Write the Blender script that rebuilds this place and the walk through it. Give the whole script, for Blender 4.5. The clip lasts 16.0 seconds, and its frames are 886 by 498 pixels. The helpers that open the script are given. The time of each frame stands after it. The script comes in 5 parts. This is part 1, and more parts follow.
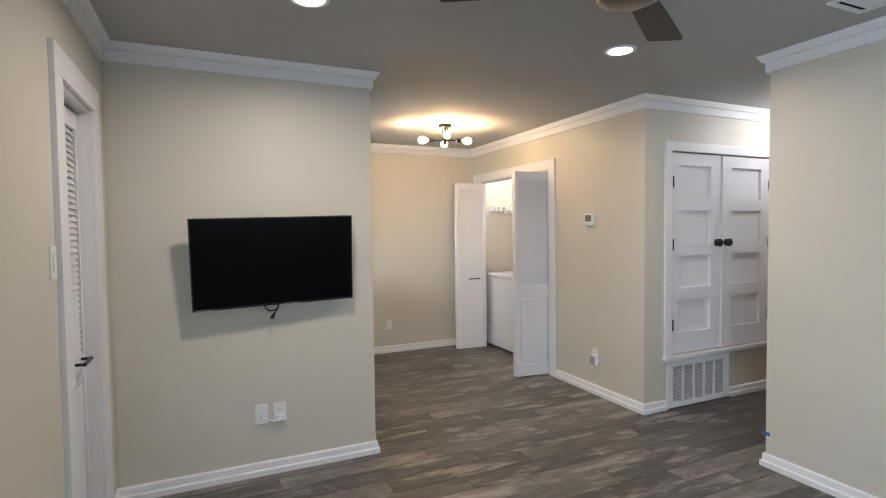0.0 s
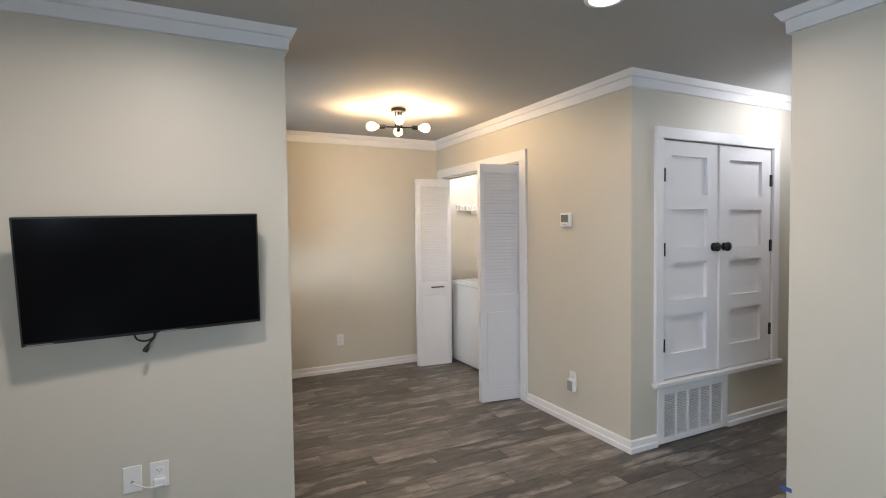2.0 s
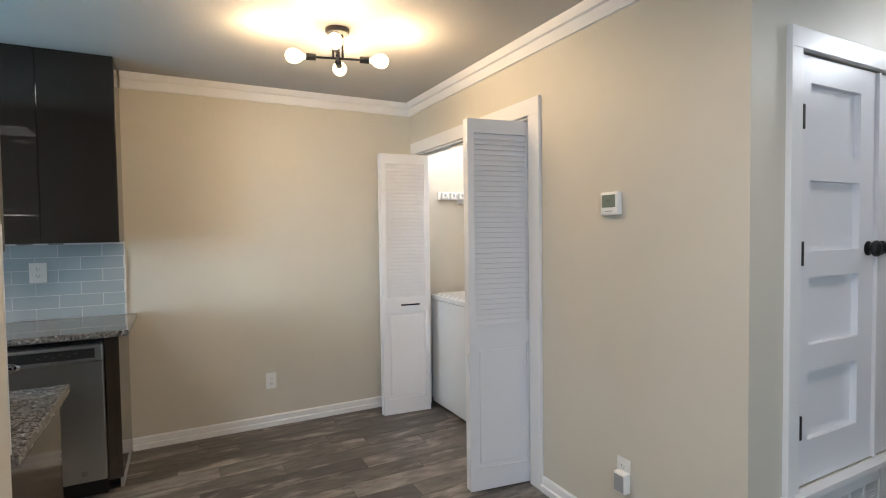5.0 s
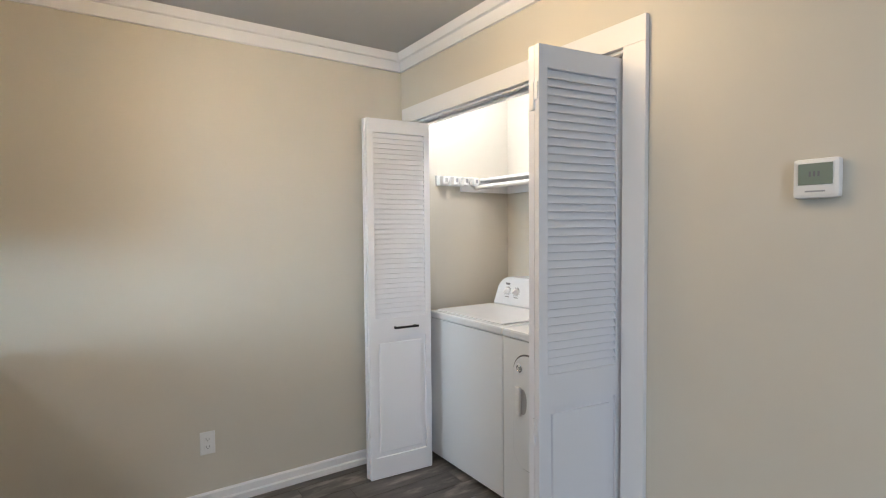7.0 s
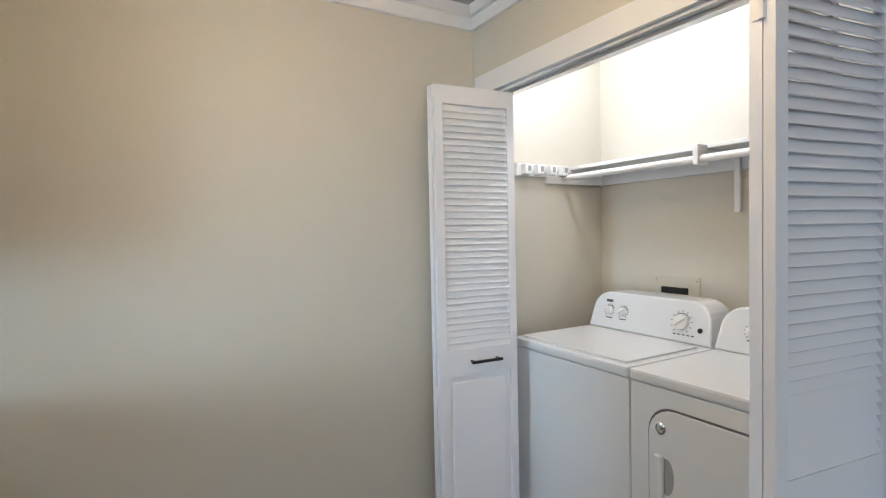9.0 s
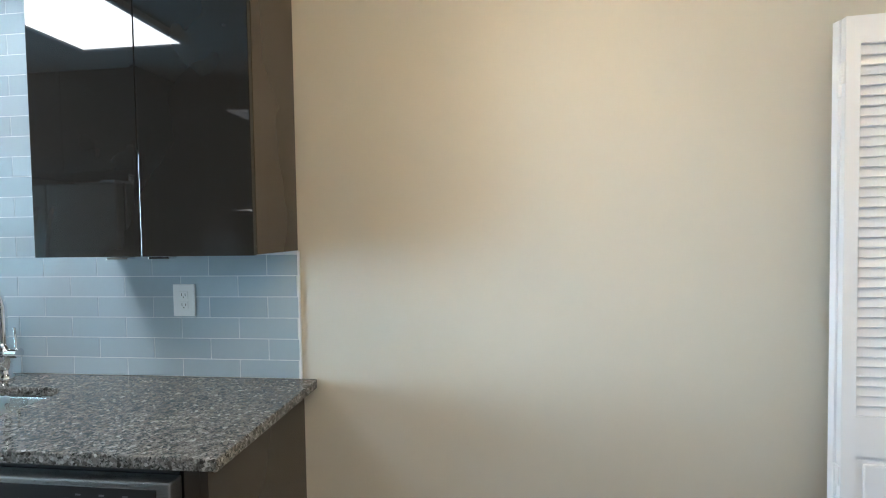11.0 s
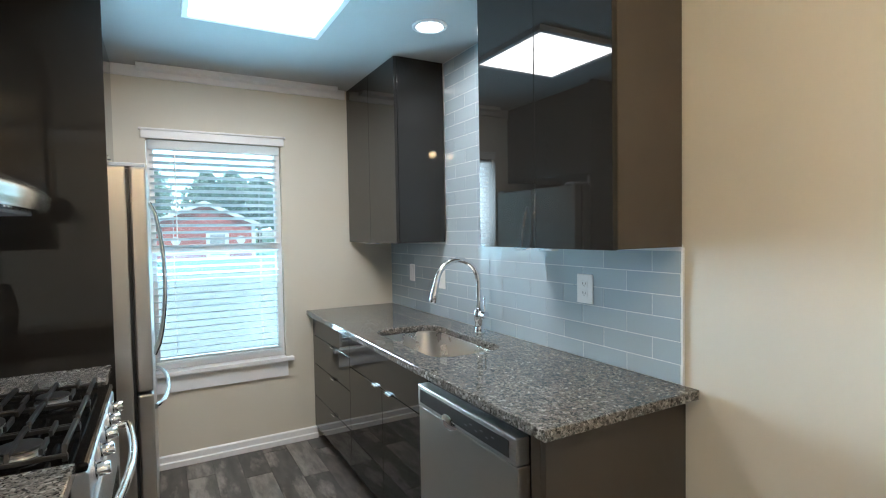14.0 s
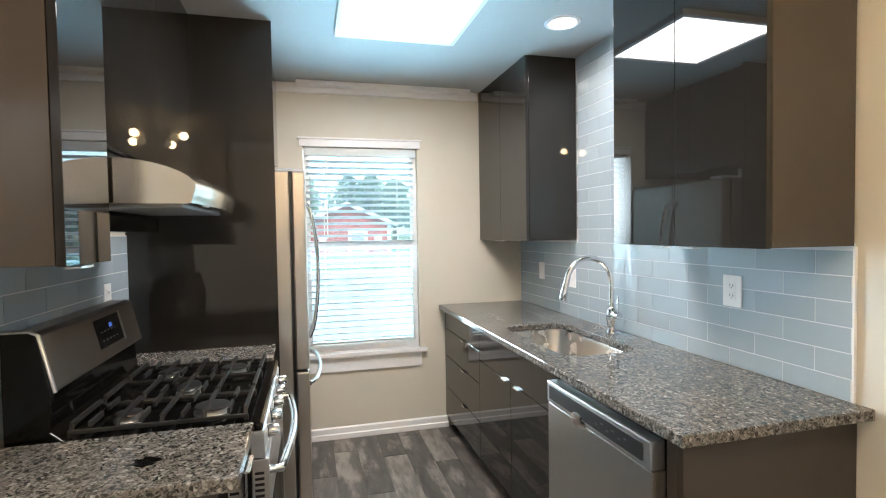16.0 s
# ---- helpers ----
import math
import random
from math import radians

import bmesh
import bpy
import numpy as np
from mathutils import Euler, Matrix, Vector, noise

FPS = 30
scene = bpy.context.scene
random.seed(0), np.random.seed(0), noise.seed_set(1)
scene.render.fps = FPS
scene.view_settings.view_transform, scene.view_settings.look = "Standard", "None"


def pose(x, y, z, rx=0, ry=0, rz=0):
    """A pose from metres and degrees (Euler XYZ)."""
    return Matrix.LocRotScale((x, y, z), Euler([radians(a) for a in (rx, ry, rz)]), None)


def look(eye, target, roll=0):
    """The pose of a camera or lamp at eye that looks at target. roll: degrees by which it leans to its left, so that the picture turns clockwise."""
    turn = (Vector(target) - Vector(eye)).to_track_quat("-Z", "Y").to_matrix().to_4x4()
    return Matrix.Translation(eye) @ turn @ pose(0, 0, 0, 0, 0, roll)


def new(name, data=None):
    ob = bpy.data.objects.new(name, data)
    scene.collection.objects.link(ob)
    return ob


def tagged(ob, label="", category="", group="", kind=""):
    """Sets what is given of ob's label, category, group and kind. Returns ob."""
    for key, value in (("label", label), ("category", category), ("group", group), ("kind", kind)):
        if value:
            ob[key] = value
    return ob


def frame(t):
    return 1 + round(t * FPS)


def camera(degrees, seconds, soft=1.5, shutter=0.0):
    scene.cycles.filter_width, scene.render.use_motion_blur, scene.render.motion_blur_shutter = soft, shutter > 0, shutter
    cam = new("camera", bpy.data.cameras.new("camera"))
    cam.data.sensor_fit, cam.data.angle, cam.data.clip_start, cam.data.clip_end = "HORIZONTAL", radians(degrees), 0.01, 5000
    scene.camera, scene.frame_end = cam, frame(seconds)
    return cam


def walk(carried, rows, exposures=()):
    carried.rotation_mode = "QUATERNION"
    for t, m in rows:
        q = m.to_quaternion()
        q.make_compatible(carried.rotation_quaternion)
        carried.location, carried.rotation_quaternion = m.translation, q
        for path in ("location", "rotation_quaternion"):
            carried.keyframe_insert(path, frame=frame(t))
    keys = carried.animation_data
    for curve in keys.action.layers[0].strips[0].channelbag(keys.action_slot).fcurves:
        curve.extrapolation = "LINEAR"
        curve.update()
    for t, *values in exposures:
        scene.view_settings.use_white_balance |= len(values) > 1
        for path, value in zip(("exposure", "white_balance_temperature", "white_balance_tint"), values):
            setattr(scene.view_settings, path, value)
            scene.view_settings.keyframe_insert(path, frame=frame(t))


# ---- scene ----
cam = camera(82.0, 16.0, 1.1)
PATH = [
    (0, (-0.043, 0.514, 1.476), (0.776, 2.337, 1.398), -0.7),
    (0.5, (0.045, 0.616, 1.482), (0.861, 2.441, 1.405), -0.7),
    (1, (0.148, 0.747, 1.503), (0.979, 2.564, 1.424), -0.6),
    (1.5, (0.285, 0.917, 1.481), (1.147, 2.72, 1.406), -0.8),
    (2, (0.44, 1.083, 1.479), (1.336, 2.869, 1.405), -0.7),
    (2.5, (0.578, 1.252, 1.474), (1.497, 3.027, 1.402), -0.8),
    (3, (0.716, 1.466, 1.475), (1.647, 3.235, 1.403), -0.7),
    (3.5, (0.879, 1.688, 1.46), (1.81, 3.457, 1.39), -0.8),
    (4, (1.051, 1.921, 1.467), (1.976, 3.693, 1.396), -0.8),
    (4.2, (1.101, 2.02, 1.458), (2.018, 3.796, 1.388), -0.8),
    (6.3, (1.383, 3.141, 1.422), (2.389, 4.868, 1.347), -0.5),
    (6.5, (1.376, 3.267, 1.433), (2.413, 4.975, 1.354), -0.6),
    (7, (1.424, 3.538, 1.422), (2.541, 5.195, 1.34), -0.5),
    (7.5, (1.491, 3.8, 1.443), (2.696, 5.394, 1.358), -0.3),
    (8, (1.559, 4.0, 1.399), (2.777, 5.585, 1.338), -0.8),
    (8.2, (1.594, 4.064, 1.396), (2.792, 5.664, 1.338), -1.0),
    (10.3, (1.632, 4.414, 1.464), (1.934, 6.39, 1.403), -1.0),
    (10.5, (1.651, 4.435, 1.459), (1.797, 6.429, 1.406), -1.1),
    (11, (1.709, 4.54, 1.458), (1.466, 6.524, 1.384), -0.9),
    (11.1, (1.716, 4.57, 1.471), (1.41, 6.545, 1.385), -1.1),
    (11.5, (1.792, 4.668, 1.458), (1.185, 6.572, 1.383), -1.2),
    (12, (1.862, 4.739, 1.445), (0.93, 6.508, 1.374), -1.2),
    (12.5, (1.959, 4.779, 1.46), (0.736, 6.36, 1.385), -1.4),
    (13, (2.022, 4.799, 1.464), (0.568, 6.171, 1.392), -1.2),
    (13.5, (2.053, 4.8, 1.463), (0.422, 5.956, 1.39), -1.2),
    (14, (2.069, 4.78, 1.46), (0.322, 5.752, 1.389), -1.0),
    (14.5, (2.08, 4.766, 1.461), (0.258, 5.589, 1.388), -1.0),
    (15, (2.092, 4.749, 1.46), (0.22, 5.449, 1.388), -1.0),
    (15.5, (2.108, 4.743, 1.461), (0.201, 5.34, 1.39), -1.0),
    (16, (2.114, 4.75, 1.453), (0.181, 5.259, 1.386), -0.9),
]
EXPOSURES = [(0, 0.42, 6650, 15), (2, 0.48, 6500, 14), (4, 0.42, 6450, 13), (6.5, 0.44, 6050, 11), (8, 0.24, 5850, 11), (10.5, 0.57, 5700, 6), (11.5, 0.82, 5750, 6), (12.5, 0.88, 5850, 7), (13.0, 0.70, 5850, 7), (13.5, 0.70, 5900, 7), (14.5, 1.02, 6100, 8), (16, 1.27, 6450, 11)]
walk(cam, [(t, look(eye, target, roll)) for t, eye, target, roll in PATH], EXPOSURES)

# world and lights
sky = bpy.data.worlds.new("sky")
scene.world = sky
sky.use_nodes = True
wn, wl = sky.node_tree.nodes, sky.node_tree.links
sk = wn.new("ShaderNodeTexSky")
sk.sky_type, sk.sun_disc, sk.sun_elevation, sk.sun_rotation = "NISHITA", False, radians(47), radians(113)
wl.new(sk.outputs[0], wn["Background"].inputs[0])
wn["Background"].inputs[1].default_value = 0.11


def lamp(name, kind, m, watts, colour, size=0.1, size_y=None, spread=None):
    data = bpy.data.lights.new(name, kind)
    data.energy, data.color = watts, colour
    if kind == "AREA":
        data.shape, data.size = "DISK", size
        if size_y:
            data.shape, data.size_y = "RECTANGLE", size_y
        if spread:
            data.spread = radians(spread)
    elif kind == "SUN":
        data.angle = radians(size)
    else:
        data.shadow_soft_size = size
    ob = new(name, data)
    ob.matrix_world = m
    return ob


lamp("sun", "SUN", look((12, -5, 14), (0, 0, 0)), 2.4, (1.0, 0.96, 0.9), 0.6)
COOL, WHITE, WARM = (0.40, 0.78, 1.0), (1.0, 0.90, 0.79), (1.0, 0.70, 0.38)
WX_LAMP = -1.515    # in the opening of the kitchen window
lamp("kitchen_window_daylight", "AREA", look((-1.48, 5.125, 1.10), (-0.28, 5.125, 2.30)), 8.5, COOL, 0.72, 0.5, 80)
lamp("kitchen_window_sky", "AREA", look((WX_LAMP, 5.125, 1.36), (WX_LAMP + 1.0, 5.125 + 0.37, 1.31)), 3.3, (0.74, 0.92, 1.0), 0.70, 1.30, 31)
lamp("living_window_daylight", "AREA", look((-0.52, -1.0, 1.45), (3, -0.2, 0.9)), 69, (0.60, 0.82, 1.0), 1.7, 1.2)
lamp("bedroom_daylight", "AREA", look((8.9, 4.55, 1.5), (5, 5.2, 1.2)), 40, (1.0, 0.85, 0.7), 0.8, 1.2)

DOWNLIGHTS = ((2.10, 2.785), (0.362, 2.80), (-0.214, 5.996))
for x, y in DOWNLIGHTS:
    lamp("downlight_lamp", "AREA", pose(x, y, 2.470), 10.5 if y < 4 else 2.2, WHITE, 0.13, None, 168)
lamp("panel_lamp", "AREA", pose(-0.252, 5.215, 2.458), 15, (1.0, 0.94, 0.88), 0.56, 0.56)
lamp("hall_lamp", "POINT", pose(4.42, 3.05, 2.33), 8, (0.93, 0.97, 1.0), 0.09)
lamp("laundry_lamp", "POINT", pose(3.25, 5.84, 2.40), 18, (1.0, 0.96, 0.91), 0.05)

# ---- materials ----


def material(name, colour, rough=0.5, metal=0.0, spec=0.5, coat=0.0):
    m = bpy.data.materials.new(name)
    m.use_nodes = True
    b = m.node_tree.nodes["Principled BSDF"]
    b.inputs["Base Color"].default_value = (*colour, 1)
    b.inputs["Roughness"].default_value = rough
    b.inputs["Metallic"].default_value = metal
    b.inputs["Specular IOR Level"].default_value = spec
    b.inputs["Coat Weight"].default_value = coat
    b.inputs["Coat Roughness"].default_value = 0.03
    return m


def nodes(m):
    t = m.node_tree
    return t.nodes, t.links, t.nodes["Principled BSDF"]


def coords(m, scale=(1, 1, 1), loc=(0, 0, 0)):
    n, l, b = nodes(m)
    c, mp = n.new("ShaderNodeTexCoord"), n.new("ShaderNodeMapping")
    mp.inputs["Scale"].default_value, mp.inputs["Location"].default_value = scale, loc
    l.new(c.outputs["Object"], mp.inputs[0])
    return mp.outputs[0]


def noise_of(m, vec, scale, detail=3.0, rough=0.55):
    n, l, b = nodes(m)
    t = n.new("ShaderNodeTexNoise")
    t.inputs["Scale"].default_value, t.inputs["Detail"].default_value, t.inputs["Roughness"].default_value = scale, detail, rough
    l.new(vec, t.inputs["Vector"])
    return t.outputs["Fac"]


def ramp(m, fac, stops):
    n, l, b = nodes(m)
    r = n.new("ShaderNodeValToRGB")
    e = r.color_ramp.elements
    while len(e) < len(stops):
        e.new(0.5)
    for k, (p, c) in zip(e, stops):
        k.position, k.color = p, (*c, 1)
    l.new(fac, r.inputs[0])
    return r.outputs[0]


def blend(m, fac, a, b_, mode="MIX"):
    n, l, b = nodes(m)
    x = n.new("ShaderNodeMix")
    x.data_type, x.blend_type = "RGBA", mode
    for sock, v in ((x.inputs[0], fac), (x.inputs[6], a), (x.inputs[7], b_)):
        if isinstance(v, (int, float)):
            sock.default_value = v
        elif isinstance(v, tuple):
            sock.default_value = (*v, 1)
        else:
            l.new(v, sock)
    return x.outputs[2]


def bump(m, height, strength=0.2, dist=0.002):
    n, l, b = nodes(m)
    k = n.new("ShaderNodeBump")
    k.inputs["Strength"].default_value, k.inputs["Distance"].default_value = strength, dist
    l.new(height, k.inputs["Height"])
    l.new(k.outputs[0], b.inputs["Normal"])


def colour_in(m, sock):
    n, l, b = nodes(m)
    l.new(sock, b.inputs["Base Color"])


def rough_in(m, fac, lo, hi):
    n, l, b = nodes(m)
    r = n.new("ShaderNodeMapRange")
    r.inputs["To Min"].default_value, r.inputs["To Max"].default_value = lo, hi
    l.new(fac, r.inputs["Value"])
    l.new(r.outputs[0], b.inputs["Roughness"])


def random_of(m):
    n, l, b = nodes(m)
    return n.new("ShaderNodeObjectInfo").outputs["Random"]


def painted(name, colour, rough, grain=420, strength=0.12, drift=0.03):
    m = material(name, colour, rough)
    v = coords(m)
    lo = tuple(c * (1 - drift) for c in colour)
    hi = tuple(min(0.9, c * (1 + drift)) for c in colour)
    colour_in(m, ramp(m, noise_of(m, v, 1.3, 4), [(0.3, lo), (0.7, hi)]))
    bump(m, noise_of(m, v, grain, 2), strength, 0.001)
    return m


WALL = painted("beige_wall_paint", (0.62, 0.583, 0.51), 0.5)
# Far darker than white paint: the ceiling's shade is put into this colour.
CEIL = painted("shaded_white_ceiling_paint", (0.44, 0.44, 0.437), 0.8, 260, 0.2)
TRIM = painted("white_trim_paint", (0.80, 0.80, 0.82), 0.32, 150, 0.05, 0.015)
DOORW = painted("white_door_paint", (0.78, 0.78, 0.82), 0.35, 120, 0.05, 0.015)
ENAMEL = painted("white_enamel", (0.78, 0.80, 0.83), 0.18, 300, 0.03, 0.01)
PLASTIC = painted("white_plastic", (0.80, 0.80, 0.80), 0.35, 500, 0.02, 0.01)
GREYPL = material("grey_plastic", (0.35, 0.36, 0.38), 0.45)
BLACKM = material("black_matt_metal", (0.02, 0.02, 0.022), 0.4, 0.4)
BLACKP = material("black_plastic", (0.012, 0.012, 0.013), 0.35)
# Near-black that stands in for the shade behind air grille slats.
GAPSHADE = material("gap_shade_black", (0.01, 0.01, 0.011), 0.8)
BRONZE = material("dark_bronze", (0.18, 0.16, 0.145), 0.33, 0.85)
CHROME = material("chrome", (0.82, 0.83, 0.84), 0.06, 1.0)
IRON = painted("cast_iron", (0.016, 0.016, 0.017), 0.42, 300, 0.3, 0.1)
GLOSSBLACK = material("black_enamel", (0.004, 0.004, 0.004), 0.10, 0, 0.22, 0.0)
SCREEN = material("tv_screen", (0.003, 0.003, 0.004), 0.14, 0, 0.12)
LCD = material("lcd", (0.20, 0.24, 0.20), 0.2)
BLUETAPE = material("blue_tape", (0.05, 0.12, 0.35), 0.6)
GROUT = painted("white_grout", (0.66, 0.68, 0.69), 0.8, 500, 0.3)
FANBLADE = painted("fan_blade", (0.028, 0.024, 0.022), 0.5, 90, 0.1, 0.2)
MARK = material("grey_print", (0.12, 0.12, 0.13), 0.5)


def lacquer(name, colour, rough):
    m = material(name, colour, rough, 0, 0.5, 0.0)
    v = coords(m)
    colour_in(m, ramp(m, noise_of(m, v, 2.5, 3), [(0.3, tuple(c * 0.92 for c in colour)), (0.7, tuple(c * 1.08 for c in colour))]))
    bump(m, noise_of(m, v, 5, 2), 0.003, 0.004)
    return m


GLOSS = lacquer("taupe_gloss_lacquer", (0.0175, 0.0155, 0.0138), 0.02)
CABSIDE = lacquer("taupe_satin_side", (0.058, 0.048, 0.040), 0.11)


def steel(name, colour, rough, along):
    m = material(name, colour, rough, 1.0)
    v = coords(m, along)
    n = noise_of(m, v, 60, 4)
    rough_in(m, n, rough * 0.75, rough * 1.35)
    bump(m, n, 0.015, 0.001)
    return m


STEEL = steel("brushed_steel", (0.62, 0.62, 0.62), 0.28, (0.3, 30, 30))
HOODST = steel("polished_hood_steel", (0.60, 0.58, 0.55), 0.16, (0.5, 20, 20))
STEELV = steel("brushed_steel_upright", (0.52, 0.50, 0.47), 0.30, (30, 30, 0.3))
SINKST = material("sink_steel", (0.58, 0.56, 0.54), 0.27, 1.0)
rough_in(SINKST, noise_of(SINKST, coords(SINKST), 9, 3), 0.24, 0.32)


def granite():
    m = material("speckled_granite", (0.3, 0.28, 0.26), 0.045, 0, 0.5, 0.0)
    n, l, b = nodes(m)
    v = coords(m)
    cells = []
    for s in (105, 230):
        t = n.new("ShaderNodeTexVoronoi")
        t.inputs["Scale"].default_value = s
        l.new(v, t.inputs["Vector"])
        sep = n.new("ShaderNodeSeparateColor")
        l.new(t.outputs["Color"], sep.inputs[0])
        cells.append(sep.outputs[0])
    big = ramp(m, cells[0], [(0.0, (0.025, 0.023, 0.022)), (0.24, (0.11, 0.10, 0.092)), (0.5, (0.25, 0.228, 0.205)), (0.80, (0.40, 0.37, 0.34)), (1.0, (0.75, 0.73, 0.70))])
    fine = ramp(m, cells[1], [(0.0, (0.03, 0.028, 0.028)), (0.3, (0.17, 0.18, 0.165)), (0.7, (0.33, 0.30, 0.275)), (1.0, (0.5, 0.48, 0.46))])
    c = blend(m, ramp(m, noise_of(m, v, 60, 3), [(0.42, (0, 0, 0)), (0.58, (1, 1, 1))]), big, fine)
    drift = ramp(m, noise_of(m, v, 5, 4), [(0.3, (0.41, 0.425, 0.445)), (0.7, (0.57, 0.57, 0.57))])
    colour_in(m, blend(m, 1.0, c, drift, "MULTIPLY"))
    return m


GRANITE = granite()


def plank_material():
    m = material("wood_look_plank", (0.1, 0.09, 0.085), 0.4)
    n, l, b = nodes(m)
    r = random_of(m)
    c, mp = n.new("ShaderNodeTexCoord"), n.new("ShaderNodeMapping")
    comb = n.new("ShaderNodeCombineXYZ")
    for i, k in enumerate((37.0, 91.0, 11.0)):
        mul = n.new("ShaderNodeMath")
        mul.operation = "MULTIPLY"
        mul.inputs[1].default_value = k
        l.new(r, mul.inputs[0])
        l.new(mul.outputs[0], comb.inputs[i])
    l.new(c.outputs["Object"], mp.inputs[0])
    l.new(comb.outputs[0], mp.inputs["Location"])
    mp.inputs["Scale"].default_value = (1.0, 3.6, 1.0)
    v = mp.outputs[0]
    base = ramp(m, r, [(0.0, (0.055, 0.050, 0.047)), (0.4, (0.082, 0.074, 0.068)), (0.75, (0.113, 0.102, 0.094)), (1.0, (0.16, 0.146, 0.133))])
    grain = ramp(m, noise_of(m, v, 6, 7, 0.68), [(0.28, (0.5, 0.5, 0.51)), (0.5, (1.1, 1.1, 1.1)), (0.72, (1.9, 1.86, 1.82))])
    c1 = blend(m, 1.0, base, grain, "MULTIPLY")
    pale = ramp(m, noise_of(m, v, 2.3, 7, 0.62), [(0.52, (0, 0, 0)), (0.66, (0.85, 0.85, 0.85))])
    c2 = blend(m, pale, c1, (0.34, 0.308, 0.275))
    dark = ramp(m, noise_of(m, v, 3.4, 4, 0.6), [(0.60, (0, 0, 0)), (0.75, (0.5, 0.5, 0.5))])
    colour_in(m, blend(m, dark, c2, (0.035, 0.033, 0.033)))
    n1 = noise_of(m, v, 24, 4)
    rough_in(m, n1, 0.30, 0.52)
    bump(m, n1, 0.15, 0.002)
    return m


PLANK = plank_material()
FLOORGROUT = painted("floor_grout", (0.11, 0.105, 0.10), 0.85, 300, 0.3)
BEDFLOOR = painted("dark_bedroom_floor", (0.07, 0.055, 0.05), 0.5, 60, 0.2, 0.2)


def glass_tile():
    m = material("grey_glass_tile", (0.42, 0.46, 0.49), 0.035, 0, 0.6, 0.0)
    r = random_of(m)
    colour_in(m, ramp(m, r, [(0.0, (0.335, 0.405, 0.46)), (0.5, (0.36, 0.43, 0.485)), (1.0, (0.385, 0.455, 0.51))]))
    bump(m, noise_of(m, coords(m), 14, 2), 0.012, 0.004)
    return m


TILE = glass_tile()


def glow(name, colour, strength):
    m = bpy.data.materials.new(name)
    m.use_nodes = True
    n, l, b = nodes(m)
    b.inputs["Base Color"].default_value = (*colour, 1)
    b.inputs["Emission Color"].default_value = (*colour, 1)
    b.inputs["Emission Strength"].default_value = strength
    return m


LENS = glow("lit_white_lens", (1.0, 0.97, 0.93), 5)
PANELGLOW = glow("lit_diffuser", (1.0, 0.95, 0.90), 1.6)
BULB = glow("lit_warm_bulb", (1.0, 0.78, 0.46), 3.2)
HALLGLOW = glow("lit_hall_glass", (0.95, 0.98, 1.0), 4)
BLUELED = glow("blue_display", (0.1, 0.25, 1.0), 0.09)


def clear_glass():
    m = material("window_glass", (0.80, 0.95, 1.0), 0.0)
    nodes(m)[2].inputs["Transmission Weight"].default_value = 1.0
    n, l, b = nodes(m)
    b.inputs["IOR"].default_value = 1.1
    # Translucent share paints a bright haze over the view through the pane.
    haze_veil, mix = n.new("ShaderNodeBsdfTranslucent"), n.new("ShaderNodeMixShader")
    haze_veil.inputs[0].default_value = (0.66, 0.92, 1.0, 1)
    mix.inputs[0].default_value = 0.05
    l.new(b.outputs[0], mix.inputs[1])
    l.new(haze_veil.outputs[0], mix.inputs[2])
    l.new(mix.outputs[0], n["Material Output"].inputs[0])
    return m


GLASS = clear_glass()
BLIND = material("white_blind", (0.82, 0.84, 0.85), 0.4)
bn, bl_, bb = nodes(BLIND)
tr, mx = bn.new("ShaderNodeBsdfTranslucent"), bn.new("ShaderNodeMixShader")
tr.inputs[0].default_value = (0.75, 0.85, 0.88, 1)
mx.inputs[0].default_value = 0.3
bl_.new(bb.outputs[0], mx.inputs[1])
bl_.new(tr.outputs[0], mx.inputs[2])
bl_.new(mx.outputs[0], bn["Material Output"].inputs[0])
GRASS = painted("lawn", (0.10, 0.14, 0.05), 0.9, 30, 0.4, 0.4)
ASPHALT = painted("pale_road", (0.34, 0.345, 0.34), 0.9, 60, 0.4, 0.2)
CONCRETE = painted("pale_concrete", (0.38, 0.385, 0.38), 0.9, 40, 0.1, 0.06)
REDBRICK = painted("red_siding", (0.44, 0.12, 0.10), 0.8, 40, 0.3, 0.2)
ROOFM = painted("grey_roof", (0.36, 0.36, 0.37), 0.9, 30, 0.3, 0.2)
SKYGLOW = glow("bright_overcast_sky", (0.72, 0.92, 1.0), 1.9)
LEAF = painted("tree_leaves", (0.12, 0.14, 0.10), 0.7, 20, 0.5, 0.5)
ln_, ll_, lb_ = nodes(LEAF)
lt_, lm_ = ln_.new("ShaderNodeBsdfTranslucent"), ln_.new("ShaderNodeMixShader")
lt_.inputs[0].default_value = (0.55, 0.60, 0.48, 1)
lm_.inputs[0].default_value = 0.6
ll_.new(lb_.outputs[0], lm_.inputs[1])
ll_.new(lt_.outputs[0], lm_.inputs[2])
ll_.new(lm_.outputs[0], ln_["Material Output"].inputs[0])
BARK = painted("bark", (0.10, 0.075, 0.055), 0.9, 40, 0.6, 0.3)

# ---- mesh helpers ----


def add_box(bm, x0, x1, y0, y1, z0, z1, b=0.0, m=None):
    t = bmesh.new()
    vs = [t.verts.new((x, y, z)) for x in (x0, x1) for y in (y0, y1) for z in (z0, z1)]
    for f in ((0, 1, 3, 2), (4, 6, 7, 5), (0, 4, 5, 1), (2, 3, 7, 6), (0, 2, 6, 4), (1, 5, 7, 3)):
        t.faces.new([vs[i] for i in f])
    if b:
        bmesh.ops.bevel(t, geom=t.edges[:], offset=b, segments=2, profile=0.6, affect="EDGES")
    merge(bm, t, m)


